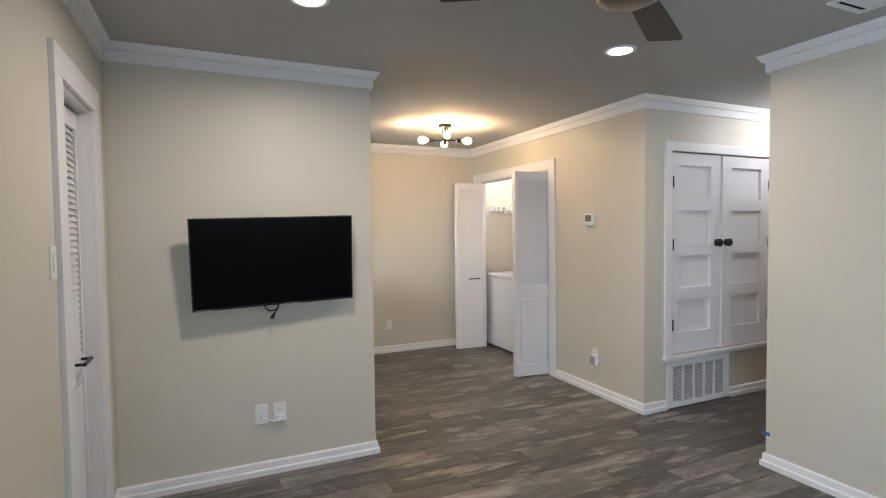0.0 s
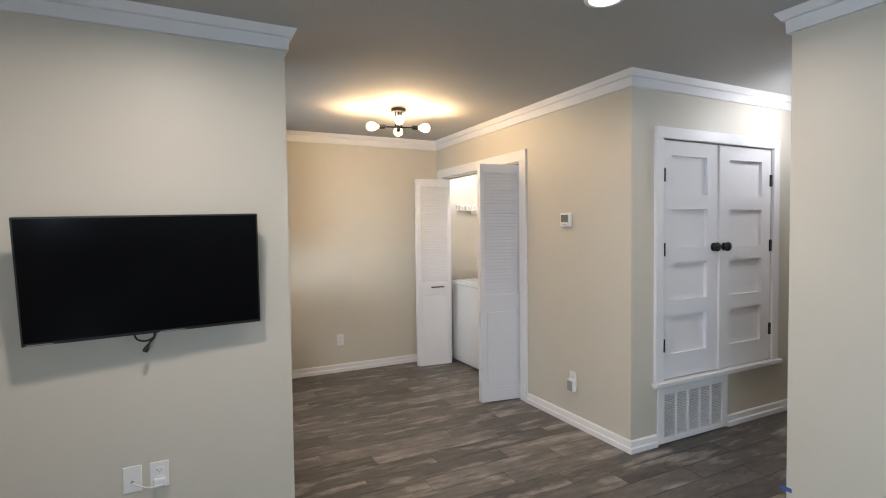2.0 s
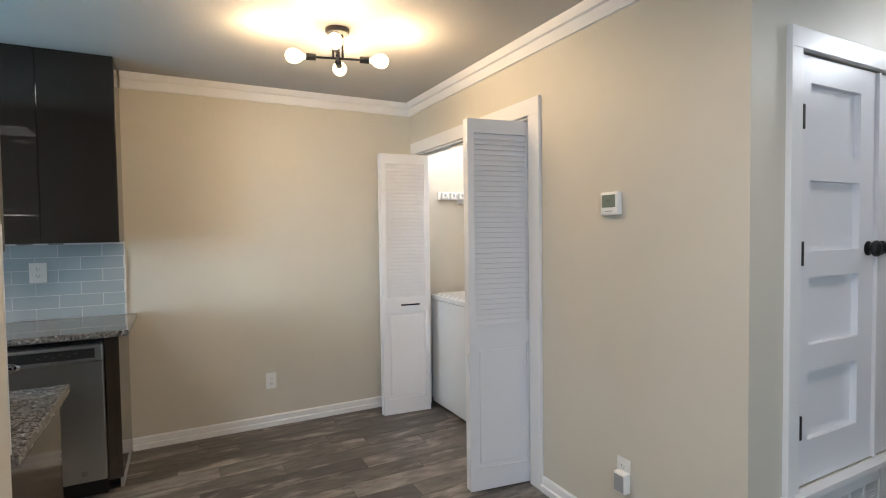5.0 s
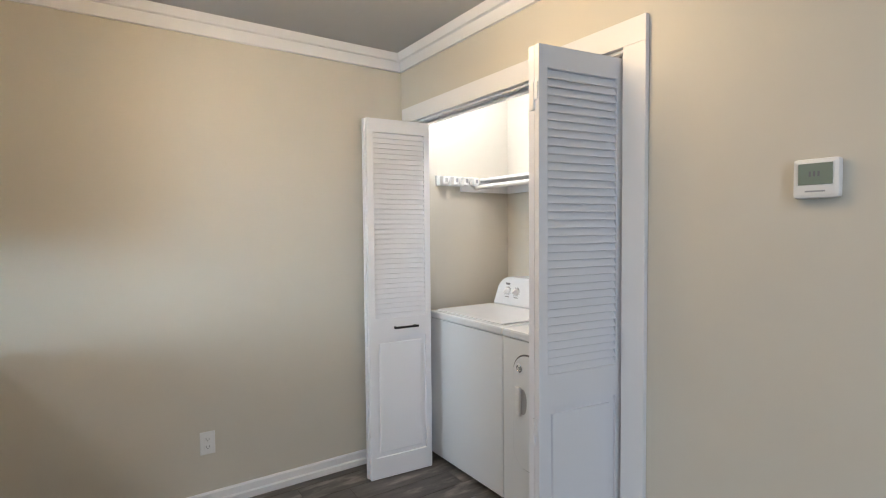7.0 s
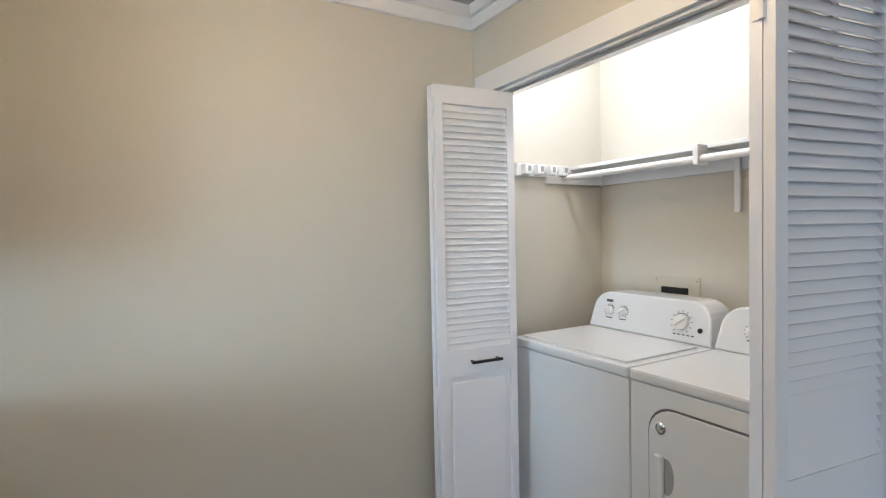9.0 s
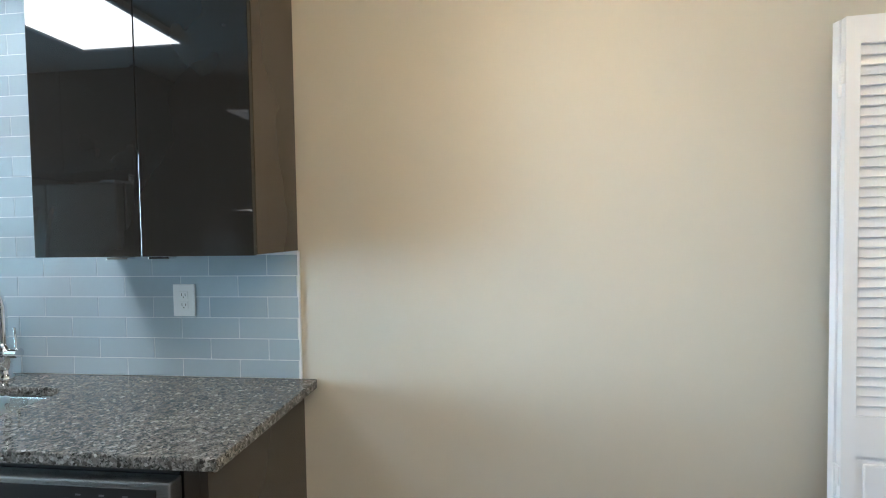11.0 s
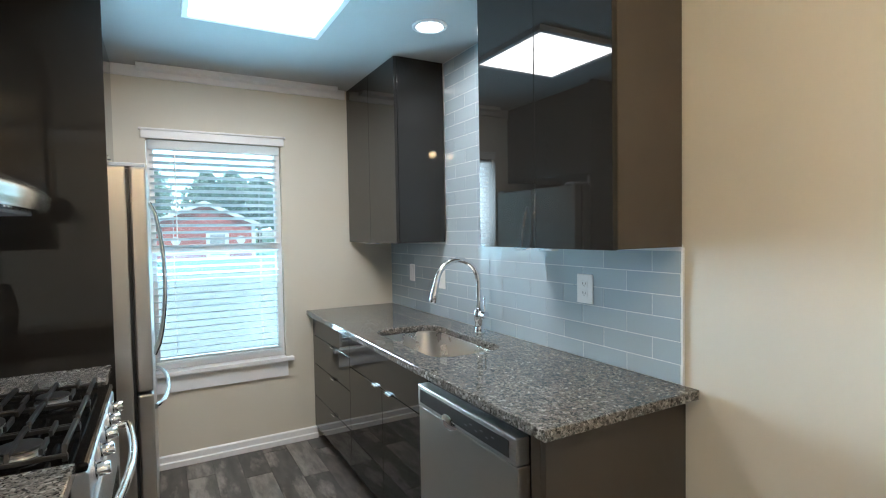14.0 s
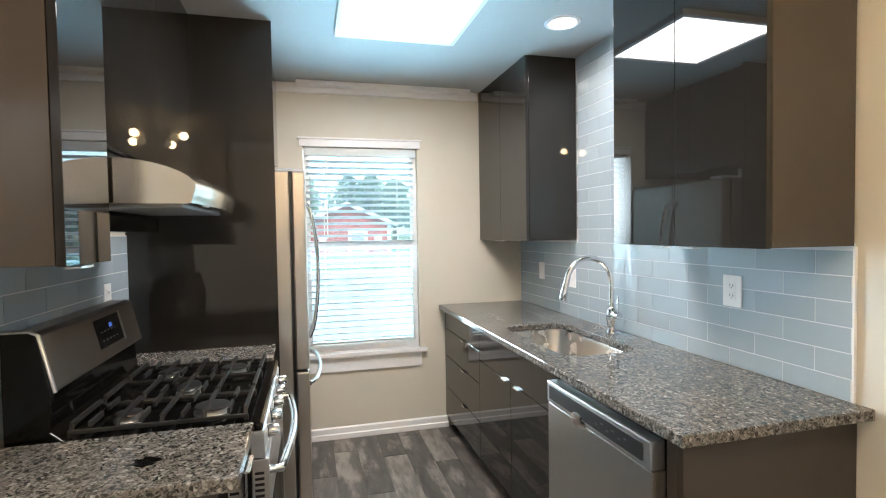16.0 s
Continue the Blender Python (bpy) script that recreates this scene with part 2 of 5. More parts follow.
def merge(bm, t, m=None, smooth=False):
    for f in t.faces:
        f.smooth = smooth
    if m is not None:
        t.transform(m)
    bmesh.ops.recalc_face_normals(t, faces=t.faces[:])
    me = bpy.data.meshes.new("tmp")
    t.to_mesh(me)
    bm.from_mesh(me)
    bpy.data.meshes.remove(me)
    t.free()


def box(x0, x1, y0, y1, z0, z1, b=0.0):
    bm = bmesh.new()
    add_box(bm, x0, x1, y0, y1, z0, z1, b)
    return bm


def boxes(rows, b=0.0):
    bm = bmesh.new()
    for r in rows:
        add_box(bm, *r, b)
    return bm


def add_lathe(bm, prof, m=None, seg=24):
    """prof: (radius, height) rows, turned about z."""
    t = bmesh.new()
    rings = []
    for r, z in prof:
        if r < 1e-5:
            rings.append([t.verts.new((0, 0, z))])
        else:
            rings.append([t.verts.new((r * math.cos(2 * math.pi * i / seg), r * math.sin(2 * math.pi * i / seg), z)) for i in range(seg)])
    for a, c in zip(rings, rings[1:]):
        for i in range(seg):
            j = (i + 1) % seg
            vs = [a[i % len(a)], a[j % len(a)], c[j % len(c)], c[i % len(c)]]
            vs = list(dict.fromkeys(vs))
            if len(vs) > 2:
                t.faces.new(vs)
    merge(bm, t, m, True)


def lathe(prof, m=None, seg=24):
    bm = bmesh.new()
    add_lathe(bm, prof, m, seg)
    return bm


def add_tube(bm, pts, r, seg=16):
    t = bmesh.new()
    pts = [Vector(p) for p in pts]
    rings = []
    side = None
    for i, p in enumerate(pts):
        d = (pts[min(i + 1, len(pts) - 1)] - pts[max(i - 1, 0)]).normalized()
        if side is None:
            side = d.orthogonal().normalized()
        side = (side - d * side.dot(d)).normalized()
        up = d.cross(side)
        rings.append([t.verts.new(p + r * (math.cos(2 * math.pi * k / seg) * side + math.sin(2 * math.pi * k / seg) * up)) for k in range(seg)])
    for a, c in zip(rings, rings[1:]):
        for k in range(seg):
            t.faces.new((a[k], a[(k + 1) % seg], c[(k + 1) % seg], c[k]))
    t.faces.new(rings[0][::-1])
    t.faces.new(rings[-1])
    merge(bm, t, None, True)


def tube(pts, r, seg=16):
    bm = bmesh.new()
    add_tube(bm, pts, r, seg)
    return bm


def add_prism(bm, poly, lo, hi, axis="x", b=0.0):
    """A polygon of (u, v) drawn out from lo to hi along an axis; u, v are the other two axes in order."""
    t = bmesh.new()

    def at(u, v, w):
        return {"x": (w, u, v), "y": (u, w, v), "z": (u, v, w)}[axis]

    a = [t.verts.new(at(u, v, lo)) for u, v in poly]
    c = [t.verts.new(at(u, v, hi)) for u, v in poly]
    k = len(poly)
    for i in range(k):
        t.faces.new((a[i], a[(i + 1) % k], c[(i + 1) % k], c[i]))
    t.faces.new(a[::-1])
    t.faces.new(c)
    if b:
        bmesh.ops.recalc_face_normals(t, faces=t.faces[:])
        bmesh.ops.bevel(t, geom=t.edges[:], offset=b, segments=2, profile=0.6, affect="EDGES")
    merge(bm, t)


def prism(poly, lo, hi, axis="x", b=0.0):
    bm = bmesh.new()
    add_prism(bm, poly, lo, hi, axis, b)
    return bm


def mesh_of(name, bm, mat, smooth=None):
    me = bpy.data.meshes.new(name)
    bm.to_mesh(me)
    bm.free()
    me.materials.append(mat)
    if smooth:
        flags = [p.use_smooth or smooth >= 40 for p in me.polygons]
        me.set_sharp_from_angle(angle=radians(smooth))
        me.polygons.foreach_set("use_smooth", flags)
    return me


def world_of(ob):
    return Matrix.Identity(4) if ob is None else world_of(ob.parent) @ ob.matrix_parent_inverse @ ob.matrix_basis


def part(name, bm, mat, parent, label="", smooth=32, local=False):
    """One mesh under a thing or a part; bm is in the world's metres unless local."""
    if not local:
        bm.transform(world_of(parent).inverted())
    ob = new(name, mesh_of(name, bm, mat, smooth))
    ob.parent = parent
    return tagged(ob, label)


def thing(name, x, y, z, label, category, group="", turn=0):
    ob = new(name)
    ob.matrix_basis = pose(x, y, z, 0, 0, turn)
    return tagged(ob, label, category, group)


def structure(name, bm, mat, label, category, smooth=32):
    ob = new(name, mesh_of(name, bm, mat, smooth))
    return tagged(ob, label, category, kind="structure")

# ---- the rooms ----
H = 2.485           # ceiling
YB = 6.340          # wall behind sink and dining corner
XL = 3.010          # laundry wall, and the living room's east wall
CY = 3.485          # hall wall with the linen closet
TY = 3.740          # wall with the television
KY = 3.94           # the same wall, kitchen side
WX = -1.537         # kitchen window wall
LX = -0.562         # living room's west wall
TX = 0.900          # end of the television wall

structure("wall_north", box(-1.70, 4.00, YB, YB + 0.12, 0, H), WALL, "beige painted wall of the dining corner and kitchen", "wall")
structure("wall_laundry", boxes(((XL, XL + 0.1, CY + 0.12, 4.705, 0, H), (XL, XL + 0.1, 6.21, YB, 0, H), (XL, XL + 0.1, 4.705, 6.21, 2.06, H))), WALL, "beige wall with the laundry closet opening", "wall")
structure("wall_laundry_back", box(3.88, 4.00, 4.40, YB, 0, H), WALL, "beige back wall of the laundry closet", "wall")
structure("wall_laundry_side", box(XL + 0.1, 3.88, 4.28, 4.40, 0, H), WALL, "beige side wall of the laundry closet", "wall")
structure("wall_hall", boxes(((XL, 3.287, CY, CY + 0.12, 0, H), (3.287, 4.503, CY, CY + 0.12, 0, 0.435), (3.287, 4.503, CY, CY + 0.12, 2.074, H), (4.503, 4.872, CY, CY + 0.12, 0, H),
                              (4.872, 5.61, CY, CY + 0.12, 2.06, H), (5.61, 9.07, CY, CY + 0.12, 0, H))), WALL, "beige hall wall with closet and doorway", "wall")
structure("wall_hall_south", box(XL + 0.12, 6.62, 2.395, 2.515, 0, H), WALL, "beige south wall of the hall", "wall")
structure("wall_hall_end", box(6.50, 6.62, 2.515, CY, 0, H), WALL, "beige end wall of the hall", "wall")
structure("wall_east", box(XL, XL + 0.12, -3.0, 2.515, 0, H), WALL, "pale beige living room wall", "wall")
structure("wall_tv", box(-1.70, TX, TY, KY, 0, H), WALL, "pale beige wall with the television", "wall")
structure("wall_west", boxes(((LX - 0.12, LX, -3.0, -1.9, 0, H), (LX - 0.12, LX, -1.9, -0.1, 0, 0.8), (LX - 0.12, LX, -1.9, -0.1, 2.1, H), (LX - 0.12, LX, -0.1, 2.86, 0, H), (LX - 0.12, LX, 3.43, TY, 0, H), (LX - 0.12, LX, 2.86, 3.43, 2.06, H))), WALL, "pale beige wall with a louvred closet door", "wall")
structure("wall_closet_back", boxes(((-1.40, -1.28, 2.60, TY, 0, H), (-1.28, LX - 0.12, 2.60, 2.72, 0, H))), WALL, "plain wall inside the west closet", "wall")
structure("wall_south", box(LX - 0.12, XL + 0.12, -3.12, -3.0, 0, H), WALL, "pale beige wall behind the walk", "wall")
structure("wall_window", boxes(((WX - 0.12, WX, KY, 4.725, 0, H), (WX - 0.12, WX, 5.525, YB, 0, H), (WX - 0.12, WX, 4.725, 5.525, 0, 0.606), (WX - 0.12, WX, 4.725, 5.525, 2.055, H))), WALL, "beige kitchen wall with the window", "wall")
structure("wall_bedroom", boxes(((9.07, 9.19, CY, 4.1, 0, H), (9.07, 9.19, 5.0, 6.6, 0, H), (9.07, 9.19, 4.1, 5.0, 0, 0.75), (9.07, 9.19, 4.1, 5.0, 2.05, H), (4.0, 9.07, 6.48, 6.6, 0, H), (4.0, 4.12, CY + 0.12, 6.48, 0, H))), WALL, "beige walls of the room past the hall", "wall")
structure("ceiling", box(-1.72, 9.25, -3.14, 6.62, H, H + 0.12), CEIL, "white ceiling, its dimness put into the paint colour", "ceiling")
structure("floor", boxes(((-1.72, 5.61, -3.14, 6.62, -0.1, -0.004), (5.61, 9.25, -3.14, 6.62, -0.1, -0.004))), FLOORGROUT, "grey grouted floor of wood-look planks", "floor")
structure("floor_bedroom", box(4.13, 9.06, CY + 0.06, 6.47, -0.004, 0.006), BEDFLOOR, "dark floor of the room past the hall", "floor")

CROWN = ((0, 2.385), (0.018, 2.385), (0.020, 2.438), (0.014, 2.441), (0.014, 2.445), (0.034, 2.447), (0.052, 2.478), (0.055, 2.4845), (0, 2.4845))
BASE = ((0, 0.001), (0.024, 0.001), (0.024, 0.034), (0.014, 0.040), (0.013, 0.074), (0.007, 0.082), (0, 0.082))


def add_run(bm, p, q, n, prof, m0=0, m1=0):
    """A moulding from p to q along a wall whose face looks to n; m: 1 mitred round an outer corner, -1 into an inner one."""
    p, q, n = Vector((*p, 0)), Vector((*q, 0)), Vector((*n, 0))
    d = (q - p).normalized()
    t = bmesh.new()
    a = [t.verts.new(p + n * w - d * m0 * w + Vector((0, 0, z))) for w, z in prof]
    c = [t.verts.new(q + n * w + d * m1 * w + Vector((0, 0, z))) for w, z in prof]
    k = len(prof)
    for i in range(k):
        t.faces.new((a[i], a[(i + 1) % k], c[(i + 1) % k], c[i]))
    t.faces.new(a[::-1])
    t.faces.new(c)
    merge(bm, t)


def mould(name, runs, prof, label, category):
    bm = bmesh.new()
    for r in runs:
        add_run(bm, *r[:3], prof, *r[3:])
    return structure(name, bm, TRIM, label, category)


N, S, E, W = (0, 1), (0, -1), (1, 0), (-1, 0)
CROWNS = "white two-step crown moulding along the ceiling"
mould("crown_tv", (((LX, TY), (TX, TY), S, -1, 1), ((TX, TY), (TX, KY), E, 1, 0)), CROWN, CROWNS, "crown moulding")
mould("crown_west", (((LX, -3), (LX, TY), E, 0, -1),), CROWN, CROWNS, "crown moulding")
mould("crown_north", (((0.962, YB), (XL, YB), S, 0, -1),), CROWN, CROWNS, "crown moulding")
mould("crown_laundry", (((XL, CY), (XL, YB), W, 1, -1), ((XL, CY), (6.5, CY), S, 1, 0)), CROWN, CROWNS, "crown moulding")
mould("crown_east", (((XL, -3), (XL, 2.515), W, 0, 1), ((XL, 2.515), (6.5, 2.515), N, 1, 0)), CROWN, CROWNS, "crown moulding")
mould("crown_bedroom", (((9.07, CY + 0.12), (9.07, 6.48), W, 0, 0),), CROWN, CROWNS, "crown moulding")
structure("crown_window", boxes(((WX, WX + 0.022, 4.56, 5.985, 2.420, 2.484), (WX + 0.022, WX + 0.10, 4.69, 5.91, 2.456, 2.484)), 0.003), TRIM, "stepped white boards above the kitchen window", "crown moulding")
BASES = "white stepped baseboard"
mould("baseboard_tv", (((LX, TY), (TX, TY), S, -1, 1), ((TX, TY), (TX, KY), E, 1, 0)), BASE, BASES, "baseboard")
mould("baseboard_west", (((LX, -3), (LX, 2.74), E), ((LX, 3.535), (LX, TY), E, 0, -1)), BASE, BASES, "baseboard")
mould("baseboard_north", (((0.964, YB), (XL, YB), S, 0, -1),), BASE, BASES, "baseboard")
mould("baseboard_laundry", (((XL, CY), (XL, 4.610), W, 1, 0), ((XL, CY), (3.238, CY), S, 1, 0), ((3.968, CY), (4.768, CY), S)), BASE, BASES, "baseboard")
mould("baseboard_east", (((XL, -3), (XL, 2.515), W, 0, 1), ((XL, 2.515), (6.5, 2.515), N, 1, 0)), BASE, BASES, "baseboard")
mould("baseboard_window", (((WX, 4.73), (WX, 5.73), E),), BASE, BASES, "baseboard")
mould("baseboard_bedroom", (((9.07, CY + 0.12), (9.07, 6.48), W),), BASE, BASES, "baseboard")
tape = tagged(new("tape_piece", mesh_of("tape_piece", box(XL - 0.0285, XL - 0.026, 2.49, 2.541, 0.192, 0.212), BLUETAPE)), "small piece of blue painter's tape on wall edge", "tape")
tape.location = (0.0255, 0, 0)

# casings of the openings
structure("trim_laundry", boxes(((XL - 0.02, XL, 4.612, 4.705, 0.001, 2.06), (XL - 0.02, XL, 6.21, 6.30, 0.001, 2.06), (XL - 0.02, XL, 4.612, 6.30, 2.06, 2.15),
                                 (XL + 0.002, XL + 0.1, 4.705, 4.717, 0.001, 2.048), (XL + 0.002, XL + 0.1, 6.198, 6.21, 0.001, 2.048), (XL + 0.002, XL + 0.1, 4.705, 6.21, 2.048, 2.06)), 0.002), TRIM, "white flat casing of the laundry opening", "door casing")
structure("trim_doorway", boxes(((4.77, 4.872, CY - 0.02, CY, 0.001, 2.06), (5.61, 5.71, CY - 0.02, CY, 0.001, 2.06), (4.77, 5.71, CY - 0.02, CY, 2.06, 2.155),
                                 (4.872, 4.886, CY + 0.001, CY + 0.12, 0.001, 2.046), (5.596, 5.61, CY + 0.001, CY + 0.12, 0.001, 2.046), (4.872, 5.61, CY + 0.001, CY + 0.12, 2.046, 2.06)), 0.002), TRIM, "white casing and jamb of the hall doorway", "door casing")
structure("trim_west_door", boxes(((LX, LX + 0.02, 2.75, 2.86, 0.001, 2.06), (LX, LX + 0.02, 3.43, 3.54, 0.001, 2.06), (LX, LX + 0.02, 2.75, 3.54, 2.06, 2.168),
                                   (LX - 0.118, LX, 2.86, 2.872, 0.001, 2.048), (LX - 0.118, LX, 3.418, 3.43, 0.001, 2.048), (LX - 0.118, LX, 2.86, 3.43, 2.048, 2.06)), 0.002), TRIM, "white casing of the louvred closet door", "door casing")
structure("strike_plate", boxes(((5.590, 5.5945, CY + 0.035, CY + 0.08, 0.93, 1.0), (5.588, 5.5945, CY + 0.048, CY + 0.066, 0.945, 0.985))), BLACKM, "dark latch plate in the door jamb", "door hardware")
structure("threshold", box(4.89, 5.592, CY + 0.045, CY + 0.075, 0.0065, 0.012, 0.002), STEEL, "thin metal threshold strip", "threshold")

# linen closet with two panelled doors
structure("trim_linen_closet", boxes(((3.215, 3.287, CY - 0.022, CY, 0.435, 2.074), (4.503, 4.575, CY - 0.022, CY, 0.435, 2.074), (3.215, 4.575, CY - 0.022, CY, 2.074, 2.149), (3.20, 4.60, CY - 0.045, CY, 0.408, 0.435),
                                      (3.215, 4.575, CY - 0.018, CY, 0.392, 0.408)), 0.003), TRIM, "white casing and sill of the linen closet", "closet casing")
PANELS = ((1.706, 1.967), (1.336, 1.603), (0.977, 1.236), (0.609, 0.873))


def closet_door(x0, x1, px0, px1, label, knob_x, hinge_x, hinge_flat):
    d = thing("closet_door", (x0 + x1) / 2, CY + 0.02, 0.442, label, "closet door", "linen closet doors")
    y0, y1, z0, z1 = CY + 0.002, CY + 0.042, 0.442, 2.066
    rows = [(x0, px0, y0, y1, z0, z1), (px1, x1, y0, y1, z0, z1)]
    zs = [z1] + [v for a, b in PANELS for v in (b, a)] + [z0]
    for hi, lo in zip(zs[::2], zs[1::2]):
        rows.append((px0, px1, y0, y1, lo, hi))
    part("door_frame", boxes(rows), DOORW, d)
    for lo, hi in PANELS:
        part("panel", box(px0 - 0.004, px1 + 0.004, y0 + 0.025, y1 - 0.006, lo - 0.004, hi + 0.004, 0.002), DOORW, d)
    k = lathe(((0.0, 0.0), (0.030, 0.0), (0.030, 0.005), (0.016, 0.008), (0.015, 0.014), (0.026, 0.018), (0.033, 0.026), (0.034, 0.034), (0.028, 0.043), (0.012, 0.047), (0.0, 0.0475)), pose(knob_x, y0, 1.335, 90))
    part("knob", k, BLACKM, d, "round black door knob", 60)
    for z in (1.83, 1.33, 0.68):
        part("hinge", box(hinge_x - (0.022 if hinge_flat else 0.002), hinge_x + (0.012 if not hinge_flat else 0.010), y0 - (0.010 if hinge_flat else 0.025), y0 + 0.004, z - 0.045, z + 0.045, 0.002), BLACKM, d, "black hinge")
    return d


left = closet_door(3.293, 3.871, 3.386, 3.753, "white four-panel closet door with black knob, hinged at the corner side", 3.823, 3.290, False)
right = closet_door(3.894, 4.497, 4.005, 4.384, "white four-panel closet door with black knob and wide hinges", 3.941, 4.503, True)
part("astragal", box(3.873, 3.892, CY - 0.012, CY + 0.03, 0.442, 2.066, 0.003), DOORW, right)

# return air grille below it
grille = thing("return_air_grille", 3.6, CY, 0.0, "white slatted return air grille set in the wall", "air grille")
# Dark sheet added behind the slats in place of the duct's shade.
part("shade_sheet", box(3.26, 3.945, CY - 0.006, CY - 0.001, 0.03, 0.385), GAPSHADE, grille)
part("frame", boxes(((3.24, 3.30, CY - 0.02, CY - 0.006, 0.012, 0.392), (3.905, 3.966, CY - 0.02, CY - 0.006, 0.012, 0.392), (3.30, 3.905, CY - 0.02, CY - 0.006, 0.012, 0.055), (3.30, 3.905, CY - 0.02, CY - 0.006, 0.345, 0.392)), 0.002), TRIM, grille)
for i in range(4):
    part("mullion", box(3.30 + (i + 1) * 0.121 - 0.008, 3.30 + (i + 1) * 0.121 + 0.008, CY - 0.018, CY - 0.006, 0.055, 0.345, 0.001), TRIM, grille)
gslat = mesh_of("slat", prism([(-0.010, 0.0), (-0.001, 0.0034), (-0.001, 0.0050), (-0.010, 0.0020)], 3.30 - 3.6, 3.905 - 3.6), TRIM)
for i in range(25):
    o = new("slat", gslat)
    o.parent, o.location = grille, (0, -0.007, 0.060 + i * 0.0116)

# ---- louvred doors ----
LW_, LT, LZ = 0.385, 0.024, 2.03
SLAT = mesh_of("slat", prism([(0.0016, -0.0162), (0.0048, -0.0180), (0.0074, -0.0163), (0.0222, 0.0135), (0.0195, 0.0150), (0.0166, 0.0136)], 0.034, LW_ - 0.034), DOORW)


def leaf(parent, x, y, turn, width=LW_, handle=None, z0=0.005):
    f = boxes(((0, 0.036, 0, LT, z0, LZ), (width - 0.036, width, 0, LT, z0, LZ), (0.036, width - 0.036, 0, LT, 1.955, LZ), (0.036, width - 0.036, 0, LT, 0.80, 0.915), (0.036, width - 0.036, 0, LT, z0, 0.125)))
    ob = part("leaf", f, DOORW, parent, local=True)
    ob.matrix_basis = parent.matrix_basis.inverted() @ pose(x, y, 0, 0, 0, turn)
    p = bmesh.new()
    add_box(p, 0.034, width - 0.034, 0.010, LT - 0.010, 0.122, 0.803)
    add_box(p, 0.060, width - 0.060, 0.003, LT - 0.003, 0.150, 0.775, 0.005)
    part("panel", p, DOORW, ob, local=True)
    n = 37
    for i in range(n):
        s = new("slat", SLAT)
        s.parent, s.location = ob, (0, 0, 0.933 + i * (1.940 - 0.933) / (n - 1))
        s.scale = ((width) / LW_, 1, 1)
    if handle:
        hx, hz = handle
        h = boxes(((hx - 0.075, hx + 0.075, -0.036, -0.024, hz - 0.006, hz + 0.006), (hx - 0.068, hx - 0.056, -0.026, 0, hz - 0.005, hz + 0.005), (hx + 0.056, hx + 0.068, -0.026, 0, hz - 0.005, hz + 0.005)), 0.002)
        part("handle", h, BLACKM, ob, "black bar handle", local=True)
    return ob


def fold_hinges(ob):
    for z in (1.86, 0.72, 0.2):
        h = boxes(((-0.004, 0.0, 0.003, 0.020, z - 0.012, z + 0.045), (-0.004, 0.0, 0.029, 0.045, z - 0.045, z + 0.012), (-0.008, 0.001, 0.019, 0.029, z - 0.045, z + 0.045)), 0.001)
        part("hinge", h, TRIM, ob, "white painted hinge", local=True)


near_corner = thing("bifold_door", 2.83, 6.12, 0.0, "white louvred bifold door folded open beside the corner", "bifold door", "laundry doors")
a = leaf(near_corner, 2.650, 6.094, -5.0, handle=(0.215, 0.862))
fold_hinges(a)
leaf(near_corner, 2.647, 6.121, 4.0)
near_room = thing("bifold_door", 2.83, 4.78, 0.0, "white louvred bifold door folded open at the near jamb", "bifold door", "laundry doors")
a = leaf(near_room, 2.645, 4.774, -7.5)
fold_hinges(a)
leaf(near_room, 2.649, 4.800, 4.5)
west_door = thing("louvred_door", LX - 0.09, 3.145, 0.0, "white louvred closet door, shut, with black handle", "closet door")
w = leaf(west_door, LX - 0.055, 2.874, 90, 0.542)
part("handle", boxes(((LX - 0.023, LX - 0.010, 3.19, 3.34, 0.890, 0.904), (LX - 0.055, LX - 0.022, 3.197, 3.209, 0.891, 0.903), (LX - 0.055, LX - 0.022, 3.321, 3.333, 0.891, 0.903)), 0.002), BLACKM, west_door, "black bar handle")
structure("bifold_track", box(XL + 0.03, XL + 0.06, 4.718, 6.197, 2.034, 2.047), STEEL, "metal track in the head of the laundry opening", "door track")


def outlet(name, m, label, plate=(0.072, 0.116), duplex=True, category="power outlet"):
    """A wall plate; local x across, z up, looking to -y."""
    o = new(name)
    o.matrix_basis = m
    tagged(o, label, category)
    w_, h_ = plate[0] / 2, plate[1] / 2
    part("plate", box(-w_, w_, -0.006, 0, -h_, h_, 0.0025), PLASTIC, o, local=True)
    if duplex:
        for s in (-0.0195, 0.0195):
            part("receptacle", box(-0.017, 0.017, -0.0085, -0.006, s - 0.0145, s + 0.0145, 0.001), PLASTIC, o, local=True)
            part("slots", boxes(((-0.008, -0.006, -0.0092, -0.0085, s - 0.002, s + 0.008), (0.006, 0.008, -0.0092, -0.0085, s - 0.002, s + 0.007), (-0.002, 0.002, -0.0092, -0.0085, s - 0.009, s - 0.005))), BLACKP, o, local=True)
    return o


outlet("wall_outlet", pose(1.851, YB, 0.337), "white duplex outlet low on the dining wall")
plugged = outlet("wall_outlet", pose(XL, 4.042, 0.347, 0, 0, -90), "white outlet with a plug-in device, low on wall")
dev = thing("plug_in_device", XL - 0.03, 4.035, 0.29, "small grey and white plug-in device in the outlet", "plug-in device")
part("body", box(XL - 0.045, XL - 0.009, 3.998, 4.062, 0.262, 0.352, 0.006), PLASTIC, dev)
part("face", box(XL - 0.049, XL - 0.0452, 4.004, 4.056, 0.270, 0.344, 0.001), GREYPL, dev, "grey front face")
thermo = thing("thermostat", XL, 4.103, 1.49, "white square thermostat with grey-green display", "thermostat")
